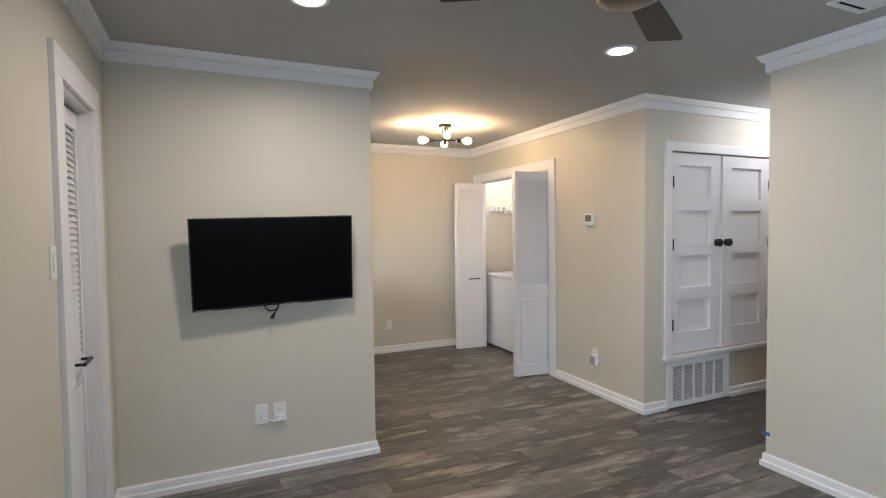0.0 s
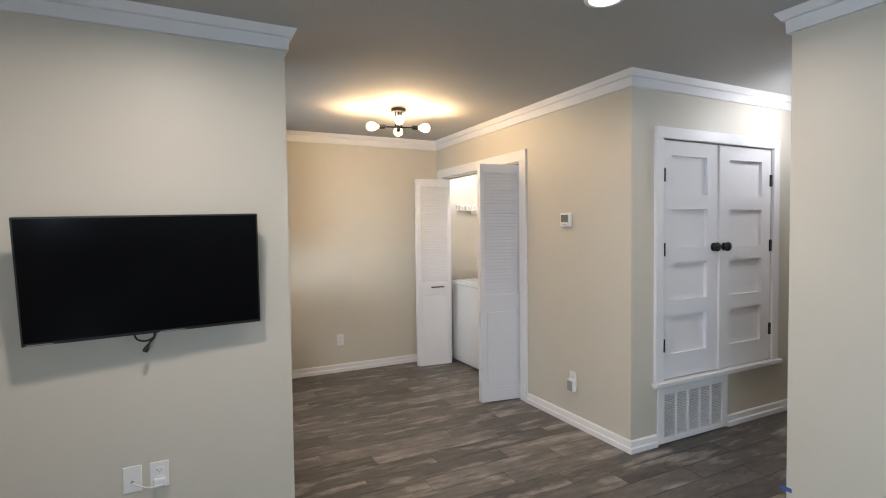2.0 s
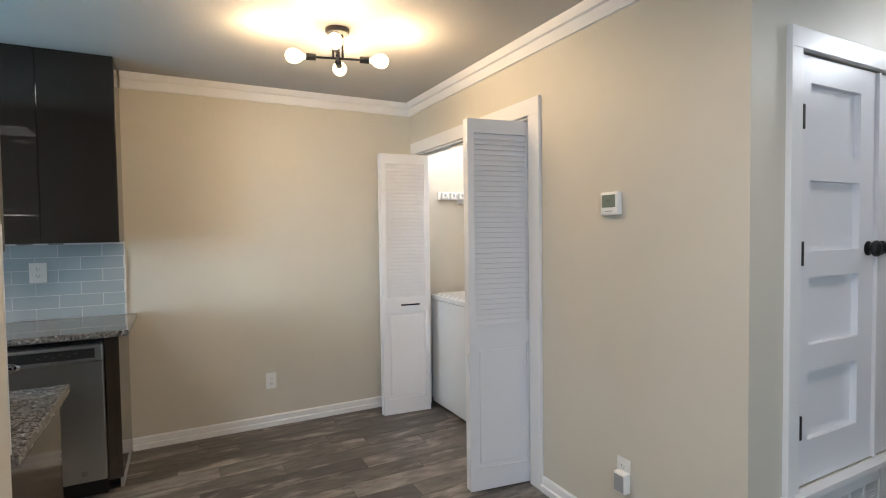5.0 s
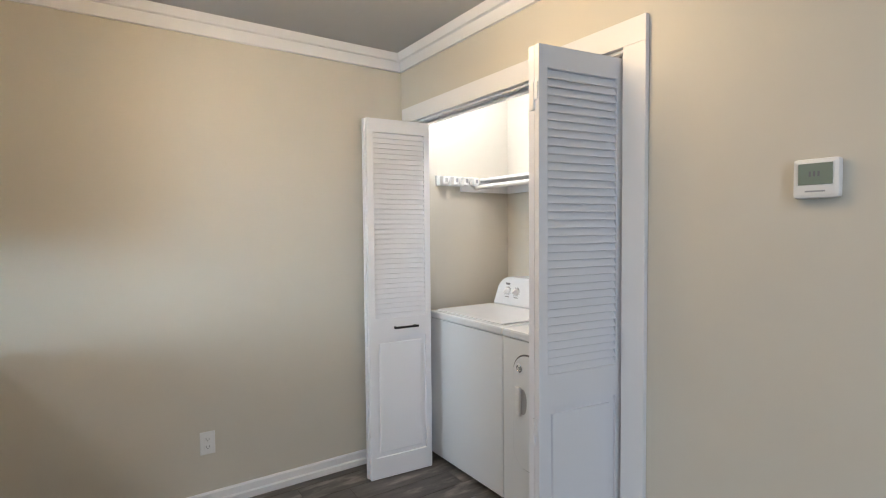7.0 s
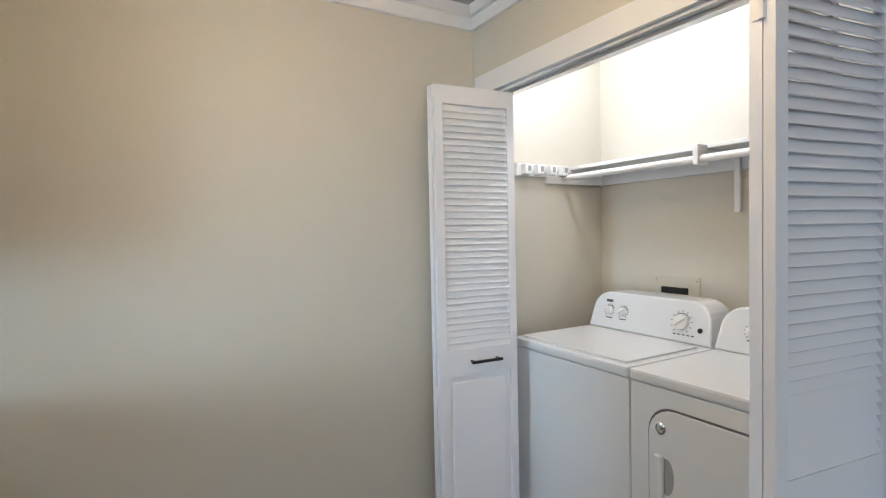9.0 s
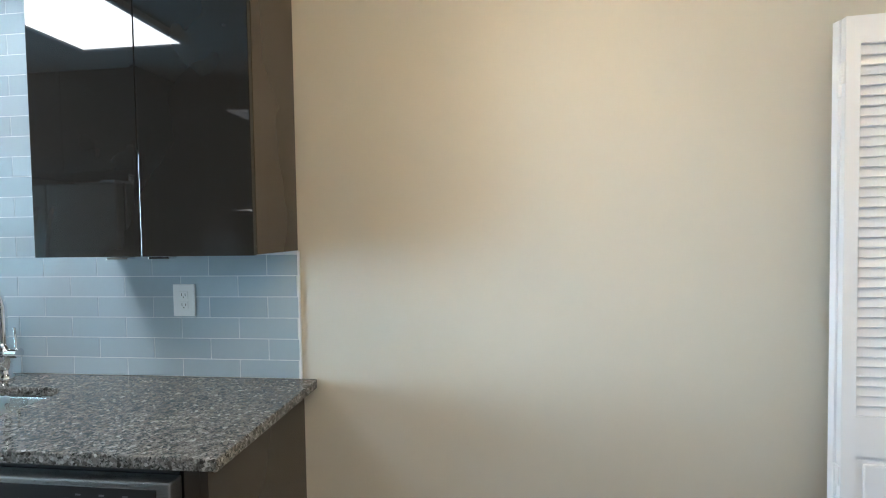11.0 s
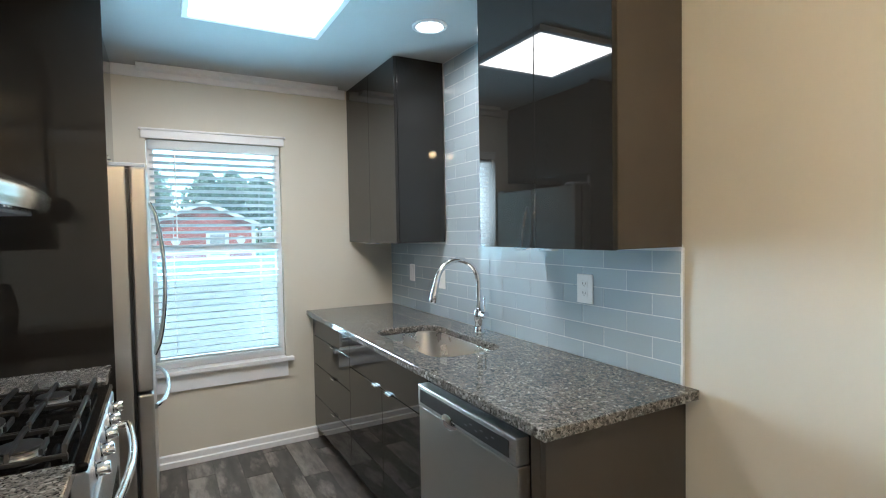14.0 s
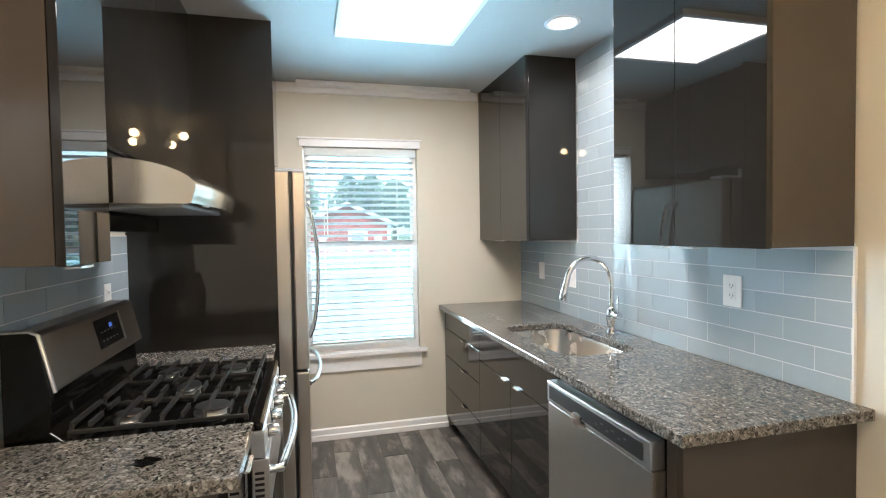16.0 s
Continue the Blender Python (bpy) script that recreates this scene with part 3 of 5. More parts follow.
part("body", box(XL - 0.030, XL, 4.050, 4.156, 1.492, 1.596, 0.010), PLASTIC, thermo)
part("display", box(XL - 0.0325, XL - 0.0302, 4.064, 4.142, 1.527, 1.583, 0.001), LCD, thermo, "grey-green display")
for k in range(3):
    part("digit_bar", box(XL - 0.0332, XL - 0.0326, 4.092 + k * 0.010, 4.097 + k * 0.010, 1.548, 1.562), MARK, thermo)
part("rim", boxes(((XL - 0.031, XL - 0.0302, 4.080, 4.126, 1.508, 1.512),)), GREYPL, thermo)
sw = outlet("light_switch", pose(LX, 2.700, 1.375, 0, 0, 90), "white light switch plate beside the closet door", (0.072, 0.116), False, "light switch")
part("rocker", box(-0.016, 0.016, -0.010, -0.006, -0.033, 0.033, 0.002), PLASTIC, sw, local=True)

# ---- television ----
tv = thing("television", 0.287, 3.67, 1.05, "black flat television tilted down on its wall mount", "television")
tilt = Matrix.Translation((0.292, 3.652, 1.040)) @ pose(0, 0, 0, 5.6, -1.2, 1.9)


def tilted(bm):
    bm.transform(tilt)
    return bm


part("casing", tilted(box(-0.455, 0.455, 0.0, 0.028, 0.0, 0.520, 0.004)), BLACKP, tv)
part("back_cover", tilted(box(-0.30, 0.30, 0.028, 0.062, 0.05, 0.33, 0.012)), BLACKP, tv)
part("screen", tilted(box(-0.447, 0.447, -0.0015, -0.0003, 0.014, 0.513)), SCREEN, tv, "glossy black screen")
for u, v in ((-0.44, -0.35), (0.03, 0.13)):
    part("bezel_strip", tilted(box(u, v, -0.0022, -0.0004, 0.003, 0.007)), GREYPL, tv)
part("wall_bracket", box(0.10, 0.47, 3.705, 3.7385, 1.15, 1.40, 0.003), BLACKM, tv)
part("power_cord", tube([(0.262 + 0.040 * math.cos(radians(20 - q)), 3.690 + 0.008 * math.sin(radians(q * 1.5)), 1.036 + 0.034 * math.sin(radians(20 - q))) for q in range(0, 341, 20)], 0.0042, 10), BLACKP, tv)
part("cord_end", tube([(0.298, 3.694, 1.052), (0.297, 3.690, 1.015), (0.285, 3.686, 1.002), (0.277, 3.684, 0.992)], 0.0042, 10), BLACKP, tv)
part("plug", lathe(((0.0, 0.0), (0.011, 0.0), (0.012, 0.014), (0.009, 0.022), (0.005, 0.042), (0.0, 0.042)), pose(0.258, 3.682, 0.957, 0, 28, 0), 12), BLACKP, tv)
part("prongs", boxes(((0.246, 0.2475, 3.679, 3.685, 0.941, 0.959), (0.254, 0.2555, 3.679, 3.685, 0.938, 0.956))), GREYPL, tv)
cab = outlet("cable_outlet", pose(0.190, TY, 0.372), "white cable wall plate low on the television wall", (0.074, 0.118), False, "wall plate")
part("jack", lathe(((0, 0), (0.007, 0), (0.007, 0.010), (0.0, 0.010)), pose(0, -0.006, -0.01, 90), 10), GREYPL, cab, local=True)
outlet("wall_outlet", pose(0.297, TY, 0.372), "white duplex outlet with a plug-in adapter, low on wall", (0.076, 0.12))
cable = thing("white_adapter", 0.297, TY - 0.02, 0.32, "white plug adapter with a short white cable", "adapter")
part("body", box(0.272, 0.325, TY - 0.032, TY - 0.0095, 0.320, 0.362, 0.007), PLASTIC, cable)
part("cord", tube([(0.190 + 0.0115 * i, TY - 0.022 - 0.02 * math.sin(i / 12 * math.pi), 0.362 - 0.018 * math.sin(i / 12 * math.pi * 0.9) - 0.0015 * i) for i in range(13)], 0.003, 16), PLASTIC, cable)

# ---- ceiling lights ----
for x, y in DOWNLIGHTS:
    d = thing("downlight", x, y, H, "round recessed ceiling downlight, lit", "ceiling light", "recessed downlights")
    part("lens", lathe(((0, -0.006), (0.066, -0.006), (0.066, -0.001), (0, -0.001)), pose(x, y, H), 32), LENS, d, "glowing white lens")
    part("trim_ring", lathe(((0.068, -0.001), (0.068, -0.008), (0.080, -0.010), (0.088, -0.006), (0.089, -0.001)), pose(x, y, H), 32), TRIM, d)
panel_light = thing("ceiling_panel_light", -0.252, 5.215, H, "large rectangular ceiling light panel, lit", "ceiling light")
part("diffuser", box(-0.542, 0.038, 4.925, 5.505, 2.461, 2.466), PANELGLOW, panel_light, "glowing white diffuser")
part("frame", boxes(((-0.567, -0.542, 4.90, 5.53, 2.455, 2.4845), (0.038, 0.063, 4.90, 5.53, 2.455, 2.4845), (-0.542, 0.038, 4.90, 4.925, 2.455, 2.4845), (-0.542, 0.038, 5.505, 5.53, 2.455, 2.4845)), 0.002), TRIM, panel_light)
hall = thing("hall_ceiling_light", 4.42, 3.05, H, "round frosted flush ceiling light in the hall, lit", "ceiling light")
part("base", lathe(((0, -0.001), (0.15, -0.001), (0.15, -0.02), (0.14, -0.025), (0, -0.025)), pose(4.42, 3.05, H), 32), STEEL, hall)
part("shade", lathe(((0.138, -0.026), (0.135, -0.06), (0.125, -0.085), (0.10, -0.10), (0.118, -0.10), (0.142, -0.085), (0.150, -0.06), (0.150, -0.026)), pose(4.42, 3.05, H), 32), HALLGLOW, hall, "frosted glass shade")

# four-bulb fixture over the dining corner
fx, fy = 2.03, 5.045
fixture = thing("ceiling_fixture", fx, fy, H, "black metal four-bulb semi-flush ceiling fixture, lit", "ceiling light")
part("canopy", lathe(((0, 0), (0.062, 0), (0.062, -0.018), (0.055, -0.024), (0, -0.024)), pose(fx, fy, H - 0.0005)), BLACKM, fixture)
part("stem", boxes(((fx - 0.030, fx - 0.020, fy - 0.005, fy + 0.005, 2.335, 2.461), (fx + 0.020, fx + 0.030, fy - 0.005, fy + 0.005, 2.335, 2.461), (fx - 0.007, fx + 0.007, fy - 0.007, fy + 0.007, 2.325, 2.461))), BLACKM, fixture)
for ang, z, l0, l1 in ((-14.5, 2.335, 0.14, 0.235), (165.5, 2.335, 0.14, 0.235), (70, 2.320, 0.04, 0.12), (250, 2.350, 0.12, 0.215)):
    c, s = math.cos(radians(ang)), math.sin(radians(ang))
    m = pose(fx, fy, z, 0, 90, ang)
    arm = part("arm", lathe(((0, -0.09), (0.006, -0.09), (0.006, l0 - 0.03), (0.017, l0 - 0.028), (0.018, l0 + 0.022), (0.0, l0 + 0.022)), m, 16), BLACKM, fixture)
    part("bulb", lathe(((0.012, l0 + 0.022), (0.014, l0 + 0.035), (0.028, l0 + 0.050), (0.037, l0 + 0.075), (0.038, l0 + 0.085), (0.033, l0 + 0.105), (0.018, l0 + 0.119), (0, l0 + 0.123)), m, 20), BULB, arm, "glowing warm glass bulb", 80)
    lamp("bulb_lamp", "POINT", pose(fx + c * (l0 + 0.165), fy + s * (l0 + 0.165), z), 6.8, WARM, 0.035)

# ceiling fan
cx, cy = 1.33, 1.92
fan = thing("ceiling_fan", cx, cy, H, "dark bronze ceiling fan, still, with broad blades", "ceiling fan")
part("motor", lathe(((0, -0.001), (0.075, -0.001), (0.075, -0.03), (0.03, -0.05), (0.022, -0.08), (0.09, -0.09), (0.12, -0.115), (0.125, -0.16), (0.115, -0.195), (0.07, -0.216), (0, -0.220)), pose(cx, cy, H), 36), BRONZE, fan, "", 50)
for k in range(3):
    ang = 33 + 120 * k
    bl = bmesh.new()
    add_prism(bl, [(0.09, -0.055), (0.40, -0.072), (0.67, -0.082), (0.685, -0.07), (0.700, 0.06), (0.69, 0.078), (0.40, 0.066), (0.09, 0.05)], -0.005, 0.005, "z", 0.002)
    bl.transform(pose(cx, cy, 2.350, 0, 0, ang) @ pose(0, 0, 0, 11))
    part("blade", bl, FANBLADE, fan)


def register(x, y, wx, wy, turn, label):
    r = thing("ceiling_register", x, y, H, label, "air register", turn=turn)
    part("frame", boxes(((-wx, wx, -wy, -wy + 0.025, -0.010, -0.001), (-wx, wx, wy - 0.025, wy, -0.010, -0.001), (-wx, -wx + 0.025, -wy + 0.025, wy - 0.025, -0.010, -0.001), (wx - 0.025, wx, -wy + 0.025, wy - 0.025, -0.010, -0.001)), 0.002), TRIM, r, local=True)
    # Dark sheet added for the shade above the vanes.
    part("shade_sheet", box(-wx + 0.025, wx - 0.025, -wy + 0.025, wy - 0.025, -0.003, -0.001), GAPSHADE, r, local=True)
    k = int((wy - 0.03) * 2 / 0.022)
    for i in range(k):
        v = -wy + 0.036 + i * 0.022
        part("vane", prism([(v - 0.006, -0.003), (v + 0.004, -0.012), (v + 0.006, -0.011), (v - 0.004, -0.002)], -wx + 0.025, wx - 0.025), TRIM, r, local=True)


register(2.66, 1.87, 0.13, 0.08, 0, "white ceiling air register near the east wall")
register(0.70, 5.10, 0.13, 0.10, 0, "white ceiling air register at the kitchen edge")

# ---- laundry closet ----
FX = 3.12


def console_shape(y0, y1):
    """A control console with a leaning front and large round upper corners."""
    r, top = 0.10, 1.095
    rim = [(y0, 0.913), (y1, 0.913)]
    rim += [(y1 - 0.012 - r + r * math.cos(radians(a_)), top - r * 0.9 + r * 0.9 * math.sin(radians(a_))) for a_ in range(0, 91, 15)]
    rim += [(y0 + 0.012 + r - r * math.cos(radians(a_)), top - r * 0.9 + r * 0.9 * math.sin(radians(a_))) for a_ in range(90, -1, -15)]
    bm = bmesh.new()
    front = [bm.verts.new((FX + 0.50 + (z - 0.913) / 0.117 * 0.03, y, z)) for y, z in rim]
    back = [bm.verts.new((FX + 0.68, y, z)) for y, z in rim]
    k = len(rim)
    face = bm.faces.new(front)
    bm.faces.new(back[::-1])
    for i in range(k):
        bm.faces.new((front[i], back[i], back[(i + 1) % k], front[(i + 1) % k]))
    bmesh.ops.recalc_face_normals(bm, faces=bm.faces[:])
    bmesh.ops.bevel(bm, geom=list(face.edges), offset=0.010, segments=3, profile=0.5, affect="EDGES")
    return bm


def appliance_body(name, y0, y1, label):
    o = thing(name, FX + 0.34, (y0 + y1) / 2, 0.0, label, "laundry machine", "laundry pair")
    part("cabinet", box(FX, FX + 0.70, y0, y1, 0.02, 0.868, 0.006), ENAMEL, o)
    part("kick_gap", box(FX + 0.03, FX + 0.67, y0 + 0.02, y1 - 0.02, 0.001, 0.02), BLACKP, o)
    part("top", box(FX - 0.006, FX + 0.70, y0 + 0.001, y1 - 0.001, 0.871, 0.912, 0.010), ENAMEL, o)
    con = console_shape(y0 + 0.004, y1 - 0.004)
    part("console", con, ENAMEL, o)
    return o


def dial(parent, y, z, r):
    x = FX + 0.50 + (z - 0.913) / 0.117 * 0.03
    m = pose(x - 0.003, y, z, 0, -76, 0)
    part("dial", lathe(((0, 0), (r, 0), (r * 0.92, 0.014), (r * 0.5, 0.018), (0.0, 0.018)), m, 24), PLASTIC, parent, "", 50)
    ticks = bmesh.new()
    for i in range(11):
        a_ = radians(-140 + i * 28)
        add_box(ticks, -0.0015, 0.0015, -0.004, 0.004, 0, 0.0012, 0, m @ pose(r * 1.35 * math.cos(a_), r * 1.35 * math.sin(a_), 0, 0, 0, math.degrees(a_) + 90))
    for i in range(9):
        a_ = radians(-60 + i * 15)
        add_box(ticks, -0.0013, 0.0013, -r * 0.15, r * 0.15, 0, 0.0010, 0, m @ pose(r * 1.10 * math.cos(a_), r * 1.10 * math.sin(a_), 0, 0, 0, math.degrees(a_)))
    part("printed_ticks", ticks, MARK, parent)
    part("grip", box(-0.0035, 0.0035, -r * 0.85, r * 0.85, 0.012, 0.026, 0.002), PLASTIC, parent, local=True).matrix_basis = world_of(parent).inverted() @ m @ pose(0, 0, 0, 0, 0, 35)
    part("printed_caption", box(x - 0.010, x - 0.002, y - r * 0.9, y + r * 0.9, z - r * 1.75, z - r * 1.75 + 0.005), MARK, parent)


washer = appliance_body("washing_machine", 5.518, 6.20, "white top-loading washing machine in the laundry closet")
part("lid", box(FX + 0.03, FX + 0.46, 5.55, 6.165, 0.9125, 0.921, 0.004), ENAMEL, washer)
dial(washer, 6.07, 1.005, 0.022)
dial(washer, 5.985, 1.005, 0.022)
dial(washer, 5.665, 1.00, 0.036)
part("button", lathe(((0, 0), (0.011, 0), (0.011, 0.004), (0, 0.004)), pose(FX + 0.516, 5.575, 0.975, 0, -76), 16), BLACKP, washer)
for i in range(5):
    part("printed_mark", box(FX + 0.506, FX + 0.512, 5.60 + 0.022 * i, 5.612 + 0.022 * i, 0.945, 0.950), MARK, washer)
part("emblem", box(FX + 0.533, FX + 0.540, 6.06, 6.10, 1.045, 1.058), MARK, washer)
dryer = appliance_body("clothes_dryer", 4.830, 5.512, "white front-loading clothes dryer with a coin lock")
dp = bmesh.new()
pts = []
for cxx, czz, a0 in ((5.33, 0.705, 0), (4.985, 0.705, 90), (4.985, 0.335, 180), (5.33, 0.335, 270)):
    pts += [(cxx + 0.095 * math.cos(radians(a0 + k * 15)), czz + 0.095 * math.sin(radians(a0 + k * 15))) for k in range(7)]
add_prism(dp, pts, FX - 0.012, FX - 0.001, "x", 0.004)
part("door", dp, ENAMEL, dryer)
gp = bmesh.new()
cy_, cz_ = sum(p[0] for p in pts) / len(pts), sum(p[1] for p in pts) / len(pts)
add_prism(gp, [(cy_ + (p[0] - cy_) * 1.03, cz_ + (p[1] - cz_) * 1.024) for p in pts], FX - 0.0022, FX - 0.0004, "x")
part("door_seam", gp, MARK, dryer)
part("lock", lathe(((0, 0), (0.022, 0), (0.022, 0.006), (0.016, 0.008), (0.016, 0.004), (0.007, 0.004), (0.007, 0.012), (0, 0.012)), pose(FX - 0.012, 5.375, 0.735, 0, -90), 20), CHROME, dryer, "round metal lock")
# Flat grey D-shaped plate: the hand recess's shade is put in as colour.
dsh = [(5.352 - 0.026 * math.sin(radians(q)), 0.572 + 0.062 * math.cos(radians(q))) for q in range(0, 181, 20)]
part("recess_shade", prism([(5.372, 0.634)] + dsh + [(5.372, 0.510)], FX - 0.0136, FX - 0.0118), GREYPL, dryer, "grey plate for the shade of the hand recess")
part("handle", box(FX - 0.034, FX - 0.0137, 5.360, 5.392, 0.500, 0.645, 0.007), ENAMEL, dryer)
dial(dryer, 5.05, 1.00, 0.036)
dial(dryer, 5.36, 1.005, 0.022)
part("foot", lathe(((0, 0), (0.02, 0), (0.02, 0.02), (0, 0.02)), pose(FX + 0.06, 5.45, 0.0005), 12), BLACKP, dryer)

shelf = thing("closet_shelf", 3.72, 5.4, 1.66, "white shelf with hanging rod across the laundry closet", "closet shelf")
part("board", box(3.615, 3.878, 4.402, 6.333, 1.742, 1.760, 0.002), TRIM, shelf)
part("cleat", boxes(((3.860, 3.879, 4.402, 6.333, 1.665, 1.741), (3.45, 3.859, 6.316, 6.334, 1.665, 1.741), (3.45, 3.859, 4.401, 4.419, 1.665, 1.741)), 0.002), TRIM, shelf)
part("rod", tube([(3.575, 4.42, 1.697), (3.575, 6.315, 1.697)], 0.016, 16), TRIM, shelf, "white round rod", 60)
part("bracket", boxes(((3.56, 3.86, 5.53, 5.545, 1.712, 1.741), (3.842, 3.859, 5.525, 5.55, 1.48, 1.741), (3.548, 3.62, 5.526, 5.549, 1.672, 1.755)), 0.003), TRIM, shelf)
hooks = thing("hook_rail", 3.42, YB, 1.73, "white utility hook rail on the closet side wall", "hook rail")
part("rail", box(3.255, 3.600, YB - 0.020, YB - 0.001, 1.700, 1.765, 0.004), PLASTIC, hooks)
for i in range(4):
    x = 3.30 + i * 0.083
    # Small grey box on the clip's face.
    part("clip_mark", box(x - 0.004, x + 0.014, YB - 0.0625, YB - 0.0602, 1.722, 1.748, 0.0005), GREYPL, hooks, "small grey mark on the clip")
    part("clip", box(x - 0.022, x + 0.022, YB - 0.060, YB - 0.0205, 1.705, 1.760, 0.007), PLASTIC, hooks)
    part("hook", tube([(x + 0.03, YB - 0.021, 1.722), (x + 0.03, YB - 0.05, 1.716), (x + 0.03, YB - 0.062, 1.728), (x + 0.03, YB - 0.064, 1.745)], 0.004, 16), PLASTIC, hooks)
valve = thing("washer_outlet_box", 3.879, 5.85, 1.10, "recessed washer supply box in the closet back wall", "supply box")
part("plate", box(3.8715, 3.879, 5.73, 5.985, 1.06, 1.175, 0.003), WALL, valve, "wall-coloured cover plate")
for y in (5.745, 5.968):
    part("screw", lathe(((0, 0), (0.005, 0), (0.004, 0.002), (0, 0.0025)), pose(3.8715, y, 1.158, 0, -90), 10), GREYPL, valve)
part("slot", box(3.870, 3.8713, 5.79, 5.94, 1.090, 1.122), BLACKP, valve)

# ---- kitchen, sink side ----
CF = 5.690           # front edge of the counter
CT = 0.915


def rounded(x0, x1, y0, y1, r, k=6):
    out = []
    for cx_, cy__, a0 in ((x1 - r, y1 - r, 0), (x0 + r, y1 - r, 90), (x0 + r, y0 + r, 180), (x1 - r, y0 + r, 270)):
        out += [(cx_ + r * math.cos(radians(a0 + i * 90 / k)), cy__ + r * math.sin(radians(a0 + i * 90 / k))) for i in range(k + 1)]
    return out


SX0, SX1, SY0, SY1 = -0.565, 0.170, 5.795, 6.165


def slab_with_hole(x0, x1, y0, y1, z0, z1, hole):
    """A slab with a rounded hole, ringed by quads from the hole to the rim."""
    bm = bmesh.new()
    cxx, cyy = (min(p[0] for p in hole) + max(p[0] for p in hole)) / 2, (min(p[1] for p in hole) + max(p[1] for p in hole)) / 2
    corners = [(x1, y1), (x0, y1), (x0, y0), (x1, y0)]
    k = len(hole) // 4
    rim = []
    for i, (hx, hy) in enumerate(hole):
        q, j = divmod(i, k)
        ax, ay = corners[q]
        if j == k // 2:
            rim.append((ax, ay))
        elif (j < k // 2) == (q % 2 == 0):
            rim.append((ax, hy))
        else:
            rim.append((hx, ay))
    top = [[bm.verts.new((u, v, z)) for u, v in ring] for z in (z1, z0) for ring in (hole, rim)]
    n = len(hole)
    ht, rt, hb, rb = top
    for i in range(n):
        j = (i + 1) % n
        bm.faces.new((ht[i], rt[i], rt[j], ht[j]))
        bm.faces.new((hb[j], rb[j], rb[i], hb[i]))
        bm.faces.new((ht[j], hb[j], hb[i], ht[i]))
        bm.faces.new((rt[i], rb[i], rb[j], rt[j]))
    bmesh.ops.recalc_face_normals(bm, faces=bm.faces[:])
    outer = [e for e in bm.edges if e.is_manifold and e.calc_face_angle(0) > 1.2]
    bmesh.ops.bevel(bm, geom=outer, offset=0.004, segments=2, profile=0.5, affect="EDGES")
    return bm


hole = rounded(SX0, SX1, SY0, SY1, 0.09)
worktop = tagged(new("sink_worktop", mesh_of("sink_worktop", slab_with_hole(WX + 0.001, 1.012, CF - 0.018, YB - 0.001, CT - 0.034, CT, hole), GRANITE, 20)), "speckled grey-brown granite worktop with sink cut-out", "worktop")

sink = thing("kitchen_sink", -0.20, 5.98, 0.70, "undermounted stainless steel single-bowl kitchen sink", "sink")
bowl = bmesh.new()
rings = []
for r_in, z in ((-0.012, 0.8795), (0.004, 0.8795), (0.006, 0.872), (0.014, 0.72), (0.030, 0.695), (0.06, 0.688)):
    rings.append([bowl.verts.new((u, v, z)) for u, v in rounded(SX0 + r_in, SX1 - r_in, SY0 + r_in, SY1 - r_in, max(0.02, 0.09 - r_in * 0.7))])
for p_, q_ in zip(rings, rings[1:]):
    for i in range(len(p_)):
        j = (i + 1) % len(p_)
        bowl.faces.new((p_[i], p_[j], q_[j], q_[i]))
bowl.faces.new(rings[-1])
bmesh.ops.recalc_face_normals(bowl, faces=bowl.faces[:])
part("bowl", bowl, SINKST, sink, "", 50)
part("drain", lathe(((0.0, 0.002), (0.02, 0.002), (0.024, 0.004), (0.042, 0.004), (0.045, 0.001), (0.045, 0.0)), pose(-0.20, 6.02, 0.689), 24), CHROME, sink)

fau = thing("kitchen_faucet", -0.198, 6.255, CT, "tall chrome gooseneck kitchen faucet with pull-down head", "faucet")
bx_, by_ = -0.198, 6.255
part("base", lathe(((0, 0.0005), (0.028, 0.0005), (0.028, 0.012), (0.023, 0.018), (0.0225, 0.060), (0.027, 0.066), (0.027, 0.118), (0.016, 0.135), (0, 0.135)), pose(bx_, by_, CT), 24), CHROME, fau, "", 50)
neck = [(bx_, by_, CT + 0.12), (bx_, by_, CT + 0.20), (bx_, by_, CT + 0.265)]
neck += [(bx_ - 0.035 * k / 10, by_ - 0.118 + 0.118 * math.cos(radians(k * 18)), CT + 0.275 + 0.118 * math.sin(radians(k * 18))) for k in range(11)]
part("neck", tube(neck, 0.0148, 20), CHROME, fau, "", 60)
ex, ey, ez = neck[-1]
part("spray_head", lathe(((0, 0.0), (0.0155, 0.0), (0.0165, -0.03), (0.020, -0.06), (0.020, -0.10), (0.016, -0.106), (0, -0.106)), pose(ex, ey, ez + 0.005, -12, 4), 20), CHROME, fau, "", 50)
part("spray_button", box(ex - 0.006, ex + 0.006, ey - 0.022, ey - 0.017, ez - 0.075, ez - 0.045, 0.002), BLACKP, fau)
part("lever", tube([(bx_ + 0.018, by_, CT + 0.10), (bx_ + 0.066, by_, CT + 0.10)], 0.019, 16), CHROME, fau, "", 60)
part("lever_rod", tube([(bx_ + 0.052, by_, CT + 0.11), (bx_ + 0.048, by_ + 0.004, CT + 0.15), (bx_ + 0.036, by_ + 0.012, CT + 0.195)], 0.005, 16), CHROME, fau)

FY = 5.715          # cabinet fronts


def tab(parent, x, y, z):
    part("tab_handle", box(x - 0.03, x + 0.03, y - 0.016, y + 0.004, z - 0.002, z + 0.004, 0.001), CHROME, parent, "small bright metal edge handle")


